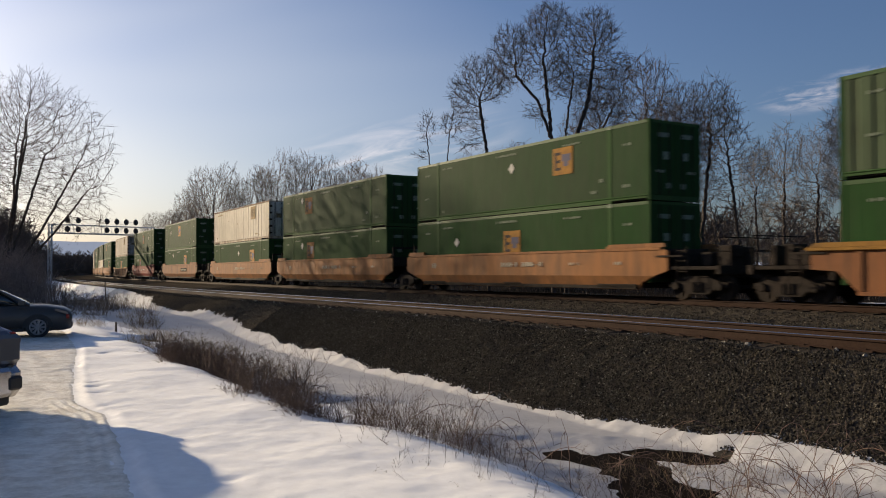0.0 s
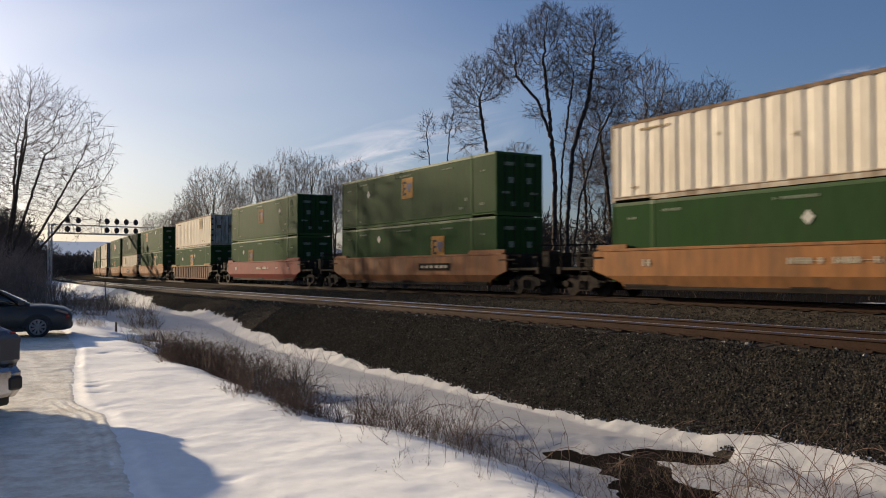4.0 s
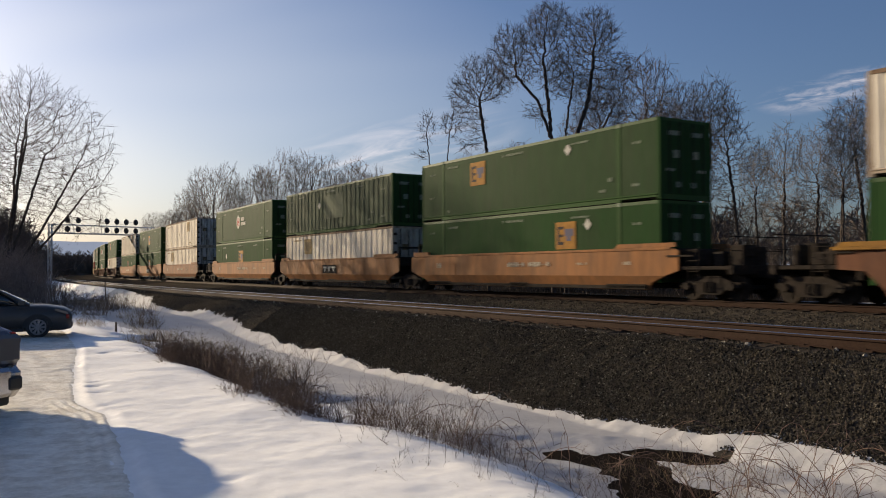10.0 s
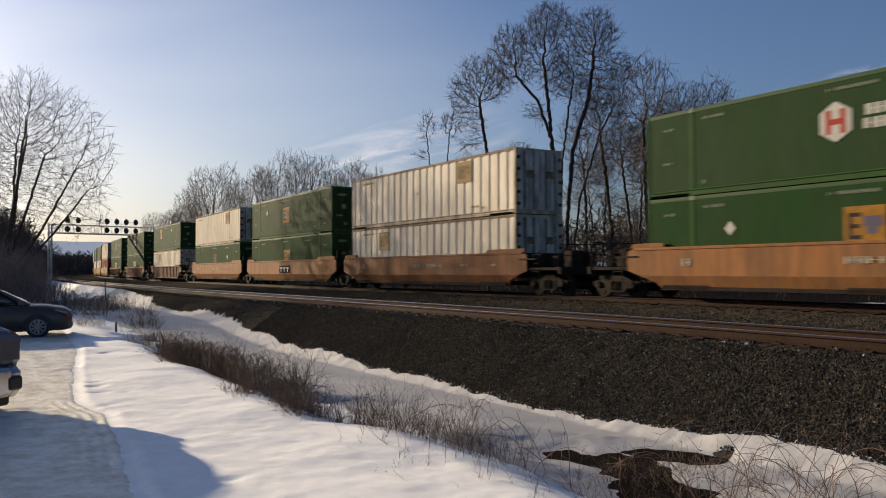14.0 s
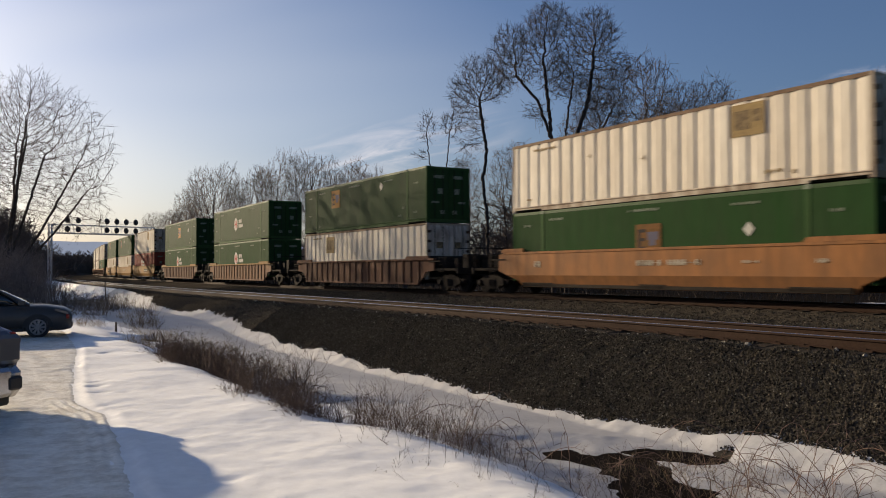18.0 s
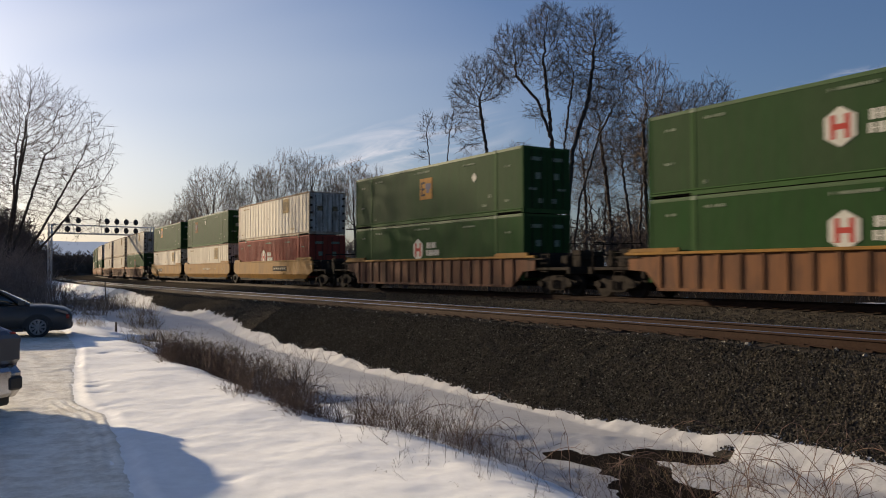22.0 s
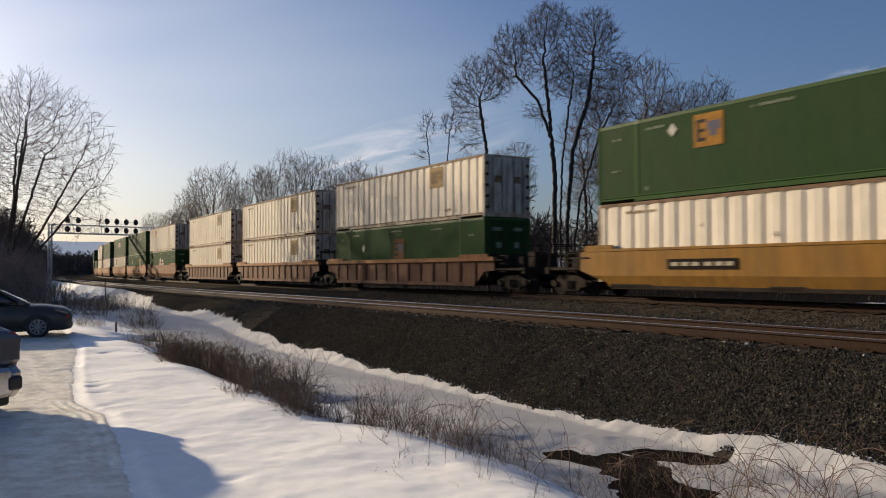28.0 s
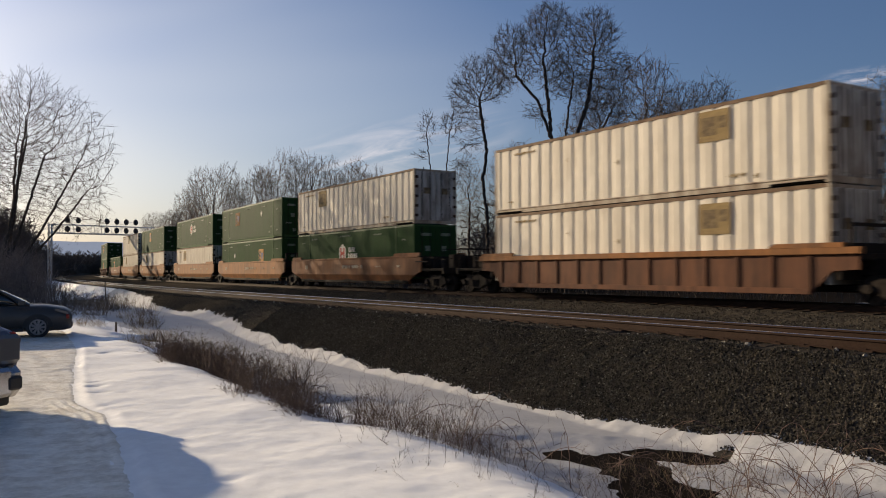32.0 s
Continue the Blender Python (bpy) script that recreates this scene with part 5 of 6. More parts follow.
# unseen trees left of the view, added to throw shade on the train
for i, (px, depth, size) in enumerate(((-400, 66, 1.3), (-290, 98, 1.5))):
    tree("tall bare tree in the row along the verge", spare[3], seen_from(px, depth), depth, 50 * i, size, "tall bare trees along the verge")


def brush(name, label, mat, patches, seed, height=None, kind="stuff", category="brush"):
    """Thin bent stems with side twigs. Rows: s0, s1, n0, n1, how many, shortest, tallest, lean, twigs, thickness."""
    r = random.Random(seed)
    st = Sticks()
    for s0, s1, n0, n1, count, h0, h1, lean, twigs, thickness_of in patches:
        for _ in range(count):
            s, n = r.uniform(s0, s1), r.uniform(n0, n1)
            x, y = on_line(s, n)
            z = float(soil_height(s, n)) - 0.03
            h = r.uniform(h0, h1) * r.uniform(0.6, 1)
            a = r.uniform(0, 6.283)
            tilt = abs(r.gauss(0, lean))
            d = Vector((math.cos(a) * math.sin(tilt), math.sin(a) * math.sin(tilt), math.cos(tilt)))
            p = Vector((x, y, z))
            rad = thickness_of * r.uniform(0.6, 1.2)
            for i in range(4):
                d = (d + Vector((r.gauss(0, 0.16), r.gauss(0, 0.16), -0.06 * lean * i))).normalized()
                q = p + d * h / 4
                st.add(p, q, rad * (1 - i * 0.2), rad * (0.8 - i * 0.2))
                for _k in range(twigs if i else 0):
                    e = turned(d, r.uniform(0.4, 1.0), r)
                    b = p + (q - p) * r.random()
                    m = b + e * h * r.uniform(0.08, 0.2)
                    st.add(b, m, rad * 0.45, rad * 0.3)
                    e = turned(e, 0.4, r)
                    st.add(m, m + e * h * r.uniform(0.05, 0.14), rad * 0.3, rad * 0.15)
                p = q
    ob = new(name, st.mesh(name, mat, 3))
    return tagged(ob, label, category, kind=kind)


def clumps(seed, s0, s1, n0, n1, count, size, many, h0, h1, lean, twigs, thick):
    """Patches for brush() gathered in clumps."""
    r = random.Random(seed)
    rows = []
    for _ in range(count):
        s, n, w = r.uniform(s0, s1), r.uniform(n0, n1), size * r.uniform(0.5, 1.2)
        k = r.uniform(0.6, 1.15)
        rows.append((s - w, s + w, n - w * 0.6, n + w * 0.6, int(many * w / size), h0 * k, h1 * k, lean, twigs, thick))
    return tuple(rows)


brush("brush", "tangle of dry brown shrubs along the ditch", STEM, clumps(1, 17.0, 22.0, 16.9, 18.1, 11, 0.5, 80, 0.45, 0.95, 0.75, 5, 0.0045) + clumps(21, 16.2, 18.2, 17.0, 18.0, 6, 0.5, 140, 0.5, 1.0, 0.6, 5, 0.005) + clumps(22, 18.0, 21.0, 16.2, 17.2, 4, 0.5, 60, 0.7, 1.25, 0.5, 5, 0.0045)
      + clumps(2, 22.0, 26.2, 17.2, 18.45, 13, 0.45, 60, 0.3, 0.7, 0.8, 5, 0.004) + clumps(3, 25.5, 28.5, 16.3, 17.8, 10, 0.45, 40, 0.4, 0.95, 0.5, 4, 0.003), 3)
brush("weeds", "dry grass and weed stalks standing in the snow", STRAW, clumps(5, 0.0, 16.0, 15.0, 17.8, 16, 0.9, 90, 0.25, 0.75, 0.35, 1, 0.005)
      + clumps(6, 16.0, 28.0, 16.0, 17.6, 14, 0.5, 40, 0.2, 0.5, 0.5, 1, 0.003) + ((28.9, 31.0, 13.8, 15.6, 260, 0.1, 0.35, 0.8, 1, 0.003),), 4)
brush("weeds", "thin dark weed stalks in the snow by the ditch", STEM, (
    (26.0, 31.5, 15.9, 18.4, 150, 0.3, 0.8, 0.4, 3, 0.003), (29.0, 32.2, 14.0, 16.4, 420, 0.15, 0.5, 0.75, 2, 0.003), (23.0, 31.0, 13.4, 15.8, 40, 0.2, 0.5, 0.4, 2, 0.003),
    (17.0, 27.0, 18.2, 18.8, 45, 0.08, 0.25, 0.5, 2, 0.003), (28.0, 31.5, 18.0, 18.9, 40, 0.12, 0.4, 0.45, 2, 0.003)), 5)
brush("brush", "grey-brown bushes along the snowy verge", UNDERGROWTH, clumps(7, -16.0, -8.0, 14.6, 17.2, 6, 1.4, 120, 0.8, 1.8, 0.35, 3, 0.009)
      + clumps(8, -8.0, 10.0, 14.2, 17.6, 9, 1.0, 70, 0.4, 1.1, 0.35, 3, 0.008) + clumps(9, -50.0, -16.0, 14.5, 18.0, 8, 2.5, 80, 0.8, 2.0, 0.3, 3, 0.014), 6)
brush("thicket", "dark thicket of bare saplings under the maple", HAZED_SAPLING, (
    (-30.0, -7.0, 17.6, 30.0, 3600, 1.0, 3.8, 0.32, 4, 0.02), (-90.0, -30.0, 16.5, 34.0, 3000, 2.0, 5.5, 0.25, 4, 0.034)), 7)
brush("thicket", "grey-brown undergrowth in the wood behind the tracks", UNDERGROWTH, (
    (-40.0, 45.0, -16.0, -7.0, 1000, 0.8, 3.0, 0.35, 4, 0.008), (-40.0, 45.0, -40.0, -14.0, 1100, 2.0, 6.5, 0.22, 4, 0.014), (-130.0, -40.0, -40.0, -7.0, 1500, 2.0, 6.0, 0.22, 4, 0.03)), 8)


def arching(name, label, s0, s1, n0, n1, count, seed, mat=BRAMBLE, tall=1.0, span=(0.5, 1.3)):
    """Long bramble canes that arch over and down."""
    r = random.Random(seed)
    st = Sticks()
    for _ in range(count):
        s, n = r.uniform(s0, s1), r.uniform(n0, n1)
        x, y = on_line(s, n)
        p = Vector((x, y, float(snow_height(s, n))))
        a, reach, h = r.uniform(0, 6.283), r.uniform(*span), r.uniform(0.25, 0.62) * tall
        u = Vector((math.cos(a), math.sin(a), 0))
        prev = p
        for i in range(1, 11):
            f = i / 10
            q = p + u * reach * f + Vector((0, 0, 4 * h * f * (1 - f * 0.85))) + Vector((r.gauss(0, .012), r.gauss(0, .012), 0))
            st.add(prev, q, 0.0048 * (1.1 - f * 0.7), 0.0048 * (1.03 - f * 0.7))
            if r.random() < 0.35:
                e = turned((q - prev).normalized(), 0.8, r)
                st.add(q, q + e * r.uniform(0.08, 0.3), 0.003, 0.0015)
            prev = q
    return tagged(new(name, st.mesh(name, mat, 4)), label, "bramble", kind="stuff")


arching("bramble", "arching reddish bramble canes over the snow", 30.6, 33.2, 14.3, 16.0, 46, 9)
arching("bramble", "tangled dark canes arching among the shrubs", 16.0, 18.6, 16.8, 17.9, 90, 11, STEM, 1.0, (0.3, 0.7))
arching("bramble", "tangled dark canes arching among the shrubs", 18.2, 21.2, 16.6, 18.0, 80, 13, STEM, 1.05, (0.3, 0.7))
arching("bramble", "tangled dark canes arching among the shrubs", 22.3, 26.0, 16.9, 18.3, 55, 12, STEM, 0.8, (0.2, 0.55))
arching("bramble", "dry bent canes at the ditch edge", 26.5, 30.5, 15.6, 17.6, 14, 10)


def far_woods(name, label, spots, seed, low, high):
    """Many simple bare trees, one mesh."""
    r = random.Random(seed)
    plain = dict(ASH, kids=(13, 6, 3), thick=9)
    bases = []
    for i in range(4):
        a = Sticks()
        limb(a, a, Vector((0, 0, -0.3)), Vector((0, 0, 1)), 0.72, 0.012, 0, 3, random.Random(seed + i), plain)
        bases.append(np.array(a.rows))
    rows = []
    for x, y in spots:
        b = bases[r.randrange(4)].copy()
        s, n = to_line(x, y)
        z = float(soil_height(s, n))
        h, a = r.uniform(low, high), r.uniform(0, 6.283)
        c, q = math.cos(a), math.sin(a)
        for o in (0, 3):
            bx, by = b[:, o].copy(), b[:, o + 1].copy()
            b[:, o], b[:, o + 1] = (bx * c - by * q) * h + x, (bx * q + by * c) * h + y
            b[:, o + 2] = b[:, o + 2] * h + z
        b[:, 6:] = np.maximum(b[:, 6:] * h, 0.006 + 0.0002 * y)
        rows.append(b)
    st = Sticks()
    st.rows = np.concatenate(rows)
    return tagged(new(name, st.mesh(name, FAR_WOOD, 3)), label, "woods", kind="stuff")


def scattered(count, seed, px0, px1, d0, d1, far_side=None):
    r = random.Random(seed)
    out = []
    while len(out) < count:
        d = r.uniform(d0, d1)
        x = seen_from(r.uniform(px0, px1), d)
        n = to_line(x, d)[1]
        if n < -9 or n > 17:
            out.append((x, d))
    return out


far_woods("far_woods", "grey-brown bare winter woods behind the railway", scattered(75, 1, 690, 1700, 64, 125), 50, 8, 13)
far_woods("far_woods", "dim bare winter woods in the distance", scattered(380, 2, -300, 180, 130, 250), 60, 6, 9.5)
far_woods("far_woods", "dim bare woods at the bend of the line", scattered(120, 4, -40, 100, 200, 330) + scattered(260, 6, 60, 185, 430, 640), 80, 13, 19)
# mostly unseen woods, added sunward to shade the far wagons
far_woods("far_woods", "tall bare woods beside the line", scattered(150, 8, -170, 24, 112, 165), 90, 14, 19)
far_woods("far_woods", "low bare woods beyond the train", scattered(90, 3, 250, 760, 105, 170), 70, 7, 11)


# the ridge on the horizon
def ridge_height(x):
    return 88 + 10 * wave(x, 0, 700, 3) + 5 * wave(x, 0, 180, 5)


_x = np.arange(-3600, 3600, 60.0)
_v = np.concatenate([np.stack([_x, 2300 + 0 * _x, 0 * _x - 30], -1), np.stack([_x, 2300 + 60 * np.sin(_x / 300), ridge_height(_x) * (0.25 + 0.75 * smooth(600, -900, _x))], -1), np.stack([_x, 2700 + 0 * _x, 0 * _x - 30], -1)])
_i = np.arange(len(_x) - 1)
_q = np.concatenate([np.stack([_i, _i + 1, _i + 1 + len(_x), _i + len(_x)], -1), np.stack([_i, _i + 1, _i + 1 + len(_x), _i + len(_x)], -1) + len(_x)])
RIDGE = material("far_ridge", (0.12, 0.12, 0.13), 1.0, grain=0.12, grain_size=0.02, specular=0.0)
# aerial haze put into the ridge as a bluish glow
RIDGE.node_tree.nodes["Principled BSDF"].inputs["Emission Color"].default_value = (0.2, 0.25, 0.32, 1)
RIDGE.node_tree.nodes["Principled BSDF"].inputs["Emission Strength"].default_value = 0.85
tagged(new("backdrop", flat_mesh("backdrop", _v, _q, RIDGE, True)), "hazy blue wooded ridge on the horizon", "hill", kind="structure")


# ---------------------------------------------------------------- thin high cloud
def cloud_material(name, seed, soft=False, tone=(1.0, 0.97, 0.95, 1)):
    m = bpy.data.materials.new(name)
    m.use_nodes = True
    N, L = m.node_tree.nodes, m.node_tree.links
    N.remove(N["Principled BSDF"])
    co = N.new("ShaderNodeTexCoord")
    mp = N.new("ShaderNodeMapping")
    mp.inputs["Scale"].default_value = (1.5, 2.4, 1)
    mp.inputs["Location"].default_value = (seed, seed * 0.7, 0)
    L.new(co.outputs["Generated"], mp.inputs[0])
    t = N.new("ShaderNodeTexNoise")
    t.inputs["Scale"].default_value, t.inputs["Detail"].default_value, t.inputs["Roughness"].default_value, t.inputs["Distortion"].default_value = (0.9 if soft else 2.0), (2 if soft else 8), 0.6, 0.6
    L.new(mp.outputs[0], t.inputs["Vector"])
    a = N.new("ShaderNodeMapRange")
    a.inputs[1].default_value, a.inputs[2].default_value = (0.2, 1.1) if soft else (0.45, 0.95)
    L.new(t.outputs["Fac"], a.inputs[0])
    g = N.new("ShaderNodeTexGradient")
    g.gradient_type = 'SPHERICAL'
    c = N.new("ShaderNodeMapping")
    c.inputs["Location"].default_value, c.inputs["Scale"].default_value = (-1.0, -1.0, 0), (2, 2, 0)
    L.new(co.outputs["Generated"], c.inputs[0])
    L.new(c.outputs[0], g.inputs["Vector"])
    k = N.new("ShaderNodeMath")
    k.operation = 'MULTIPLY'
    L.new(a.outputs[0], k.inputs[0])
    L.new(g.outputs["Fac"], k.inputs[1])
    mix = N.new("ShaderNodeMixShader")
    L.new(k.outputs[0], mix.inputs[0])
    L.new(N.new("ShaderNodeBsdfTransparent").outputs[0], mix.inputs[1])
    e = N.new("ShaderNodeEmission")
    e.inputs[0].default_value, e.inputs[1].default_value = ((0.94, 1.0, 0.89, 1) if soft else tone), 0.8 if soft else 0.85
    L.new(e.outputs[0], mix.inputs[2])
    L.new(mix.outputs[0], N["Material Output"].inputs[0])
    return m


def cloud(px, py, depth, wide, deep, turn, seed, soft=False):
    """A streak of thin cloud, or a soft haze veil, far off and high up; it emits."""
    x, z = seen_from(px, depth), (480 - py) / 1474 * depth
    me = mesh_of("cloud", [(-wide, -deep, 0), (wide, -deep, 0), (wide, deep, 0), (-wide, deep, 0)], [(0, 1, 2, 3)], cloud_material("thin_cloud", seed, soft))
    ob = new("backdrop", me)
    ob.matrix_basis = pose(x, depth, z, 68, turn, 0)
    return tagged(ob, "thin streak of white cloud in the sky", "cloud", kind="structure")


cloud(1455, 168, 3600, 300, 95, -10, 1.3)
cloud(690, 268, 3600, 620, 200, -12, 4.1)
# wide soft sheet: the left sky's pale haze added as emission
cloud(60, 230, 3800, 2500, 1100, -4, 3.3, True)
cloud(1545, 142, 3800, 260, 90, -6, 2.9)
# ---------------------------------------------------------------- signal bridge
GALVANISED = material("galvanised_steel", (0.6, 0.6, 0.6), 0.55, 0.6, grain=0.15, grain_size=6, stain=(0.22, 0.2, 0.18), stain_size=1.0)
BLACK_PAINT = material("black_signal_paint", (0.018, 0.018, 0.02), 0.6, grain=0.1)
LENS = material("dark_signal_lens", (0.03, 0.03, 0.035), 0.15)
A_END, B_END = Vector((seen_from(88, 116), 116, 0)), Vector((seen_from(268, 126), 126, 0))
SPAN = (B_END - A_END).length
bridge = thing("signal_bridge", "grey steel truss signal bridge spanning both railway tracks", "signal bridge")
bridge.matrix_basis = Matrix.Translation(A_END) @ Matrix.Rotation(math.atan2(B_END.y - A_END.y, B_END.x - A_END.x), 4, 'Z')
LOW, TOP = 6.45, 7.65
for y in (-0.6, 0.6):
    for z in (LOW, TOP):
        part("chord", boxes((-0.2, SPAN, y - 0.06, y + 0.06, z - 0.06, z + 0.06)), GALVANISED, bridge)
    bays = 10
    for i in range(bays + 1):
        x = SPAN * i / bays
        part("upright", boxes((x - 0.03, x + 0.03, y - 0.03, y + 0.03, LOW, TOP)), GALVANISED, bridge)
        if i < bays:
            up = i % 2 == 0
            part("diagonal", rods(((x, y, LOW if up else TOP), (x + SPAN / bays, y, TOP if up else LOW), 0.03), sides=5), GALVANISED, bridge)
part("walkway", boxes((0, SPAN, -0.55, 0.55, LOW + 0.06, LOW + 0.1)), GALVANISED, bridge)
part("handrail", rods(((0.2, -0.7, 8.3), (SPAN - 0.2, -0.7, 8.3), 0.025), ((0.2, -0.7, 7.95), (SPAN - 0.2, -0.7, 7.95), 0.02), *[((x, -0.7, TOP), (x, -0.7, 8.3), 0.02) for x in np.linspace(0.3, SPAN - 0.3, 7)], sides=5), GALVANISED, bridge)
for x in (0.0, SPAN):
    ground_z = float(soil_height(*to_line(*((A_END if x == 0 else B_END).xy))))
    for y in (-0.6, 0.6):
        part("post", boxes((x - 0.13, x + 0.13, y - 0.09, y + 0.09, ground_z - 0.2, TOP), bevel=0.01), GALVANISED, bridge)
    part("post_brace", rods(*[((x, -0.6 if k % 2 else 0.6, ground_z + k * 1.2), (x, 0.6 if k % 2 else -0.6, ground_z + (k + 1) * 1.2), 0.03) for k in range(6)], sides=5), GALVANISED, bridge)
for px in (111.5, 129, 178, 195.5, 213, 231):
    f = (px - 88) / (268 - 88) * SPAN * (1.0 + 0.06 * (1 - (px - 88) / 180))
    mast = part("signal_mast", rods(((f, -0.75, 6.6), (f, -0.75, 8.9), 0.04), sides=6), GALVANISED, bridge)
    for z in (8.3, 7.02):
        bm = bmesh.new()
        bmesh.ops.create_cone(bm, cap_ends=True, segments=24, radius1=0.36, radius2=0.36, depth=0.05, matrix=Matrix.Translation((f, -0.95, z)) @ Matrix.Diagonal((1, 1, 1.2, 1)) @ Matrix.Rotation(radians(90), 4, 'X'))
        box(bm, f - 0.2, f + 0.2, -0.92, -0.7, z - 0.3, z + 0.3)
        part("signal_head", bm, BLACK_PAINT, mast)
        for k in (-0.22, 0.0, 0.22):
            bm = rod(bmesh.new(), (f, -1.18, z + k), (f, -0.97, z + k), 0.09, 10)
            part("lens_hood", bm, LENS, mast)

# ---------------------------------------------------------------- parked vehicles
CAR_PAINT = material("dark_grey_car_paint", (0.05, 0.046, 0.044), 0.38, 0.1, grain=0.05, stain=(0.11, 0.1, 0.09), stain_size=0.5, stain_amount=0.3)
TRUCK_PAINT = material("dark_blue_truck_paint", (0.035, 0.04, 0.07), 0.3, 0.3, grain=0.05, stain=(0.16, 0.15, 0.14), stain_size=0.4, stain_amount=0.4)
RUBBER = material("tyre_rubber", (0.02, 0.02, 0.02), 0.85, grain=0.2, stain=(0.2, 0.19, 0.18), stain_size=0.2, stain_amount=0.3)
ALLOY = material("alloy_wheel", (0.36, 0.36, 0.37), 0.4, 0.8, grain=0.08)
CHROME = material("chrome", (0.5, 0.5, 0.51), 0.22, 1.0, grain=0.03)
DARK_GLASS = material("car_glass", (0.012, 0.014, 0.016), 0.05, specular=0.8)
LAMP_GLASS = material("lamp_glass", (0.1, 0.1, 0.105), 0.1, specular=0.8)
RED_LAMP = material("red_marker_lens", (0.45, 0.04, 0.025), 0.2)
TRIM = material("black_trim", (0.02, 0.02, 0.021), 0.6)


def loft(rows):
    """Skin over cross-sections: x, then half-width and height pairs from the sill over the top, mirrored."""
    bm = bmesh.new()
    rings = []
    for x, pts in rows:
        ring = [(x, -w, z) for w, z in pts] + [(x, w, z) for w, z in reversed(pts)]
        rings.append([bm.verts.new(p) for p in ring])
    for a, b in zip(rings, rings[1:]):
        k = len(a)
        for i in range(k):
            bm.faces.new((a[i], b[i], b[(i + 1) % k], a[(i + 1) % k]))
    bm.faces.new(rings[0])
    bm.faces.new(rings[-1][::-1])
    bmesh.ops.recalc_face_normals(bm, faces=bm.faces[:])
    for f in bm.faces:
        f.smooth = True
    return bm


def wheel(parent, x, y, radius, width, spokes):
    s = -1 if y < 0 else 1
    bm = bmesh.new()
    turn = Matrix.Translation((x, y, radius)) @ Matrix.Rotation(radians(90), 4, 'X')
    bmesh.ops.create_cone(bm, cap_ends=True, segments=32, radius1=radius, radius2=radius, depth=width * 0.8, matrix=turn)
    bmesh.ops.create_cone(bm, cap_ends=True, segments=32, radius1=radius * 0.93, radius2=radius * 0.93, depth=width, matrix=turn)
    tyre = part("wheel", bm, RUBBER, parent)
    bm = bmesh.new()
    out = y + s * width / 2
    for i in range(spokes):
        a = 6.283 * i / spokes
        for da in (-0.1, 0.1):
            rod(bm, (x, out + s * 0.012, radius), (x + math.cos(a + da) * radius * 0.64, out + s * 0.006, radius + math.sin(a + da) * radius * 0.64), 0.022, 5)
    n = 28
    for i in range(n):
        a, b = 6.283 * i / n, 6.283 * (i + 1) / n
        rod(bm, (x + math.cos(a) * radius * 0.66, out, radius + math.sin(a) * radius * 0.66), (x + math.cos(b) * radius * 0.66, out, radius + math.sin(b) * radius * 0.66), 0.022, 5)
    rod(bm, (x, out, radius), (x, out + s * 0.03, radius), 0.06, 10)
    part("rim", bm, ALLOY, tyre)
    part("brake_disc", rod(bmesh.new(), (x, out - s * 0.02, radius), (x, out + s * 0.003, radius), radius * 0.55, 20), TRIM, tyre)
    return tyre


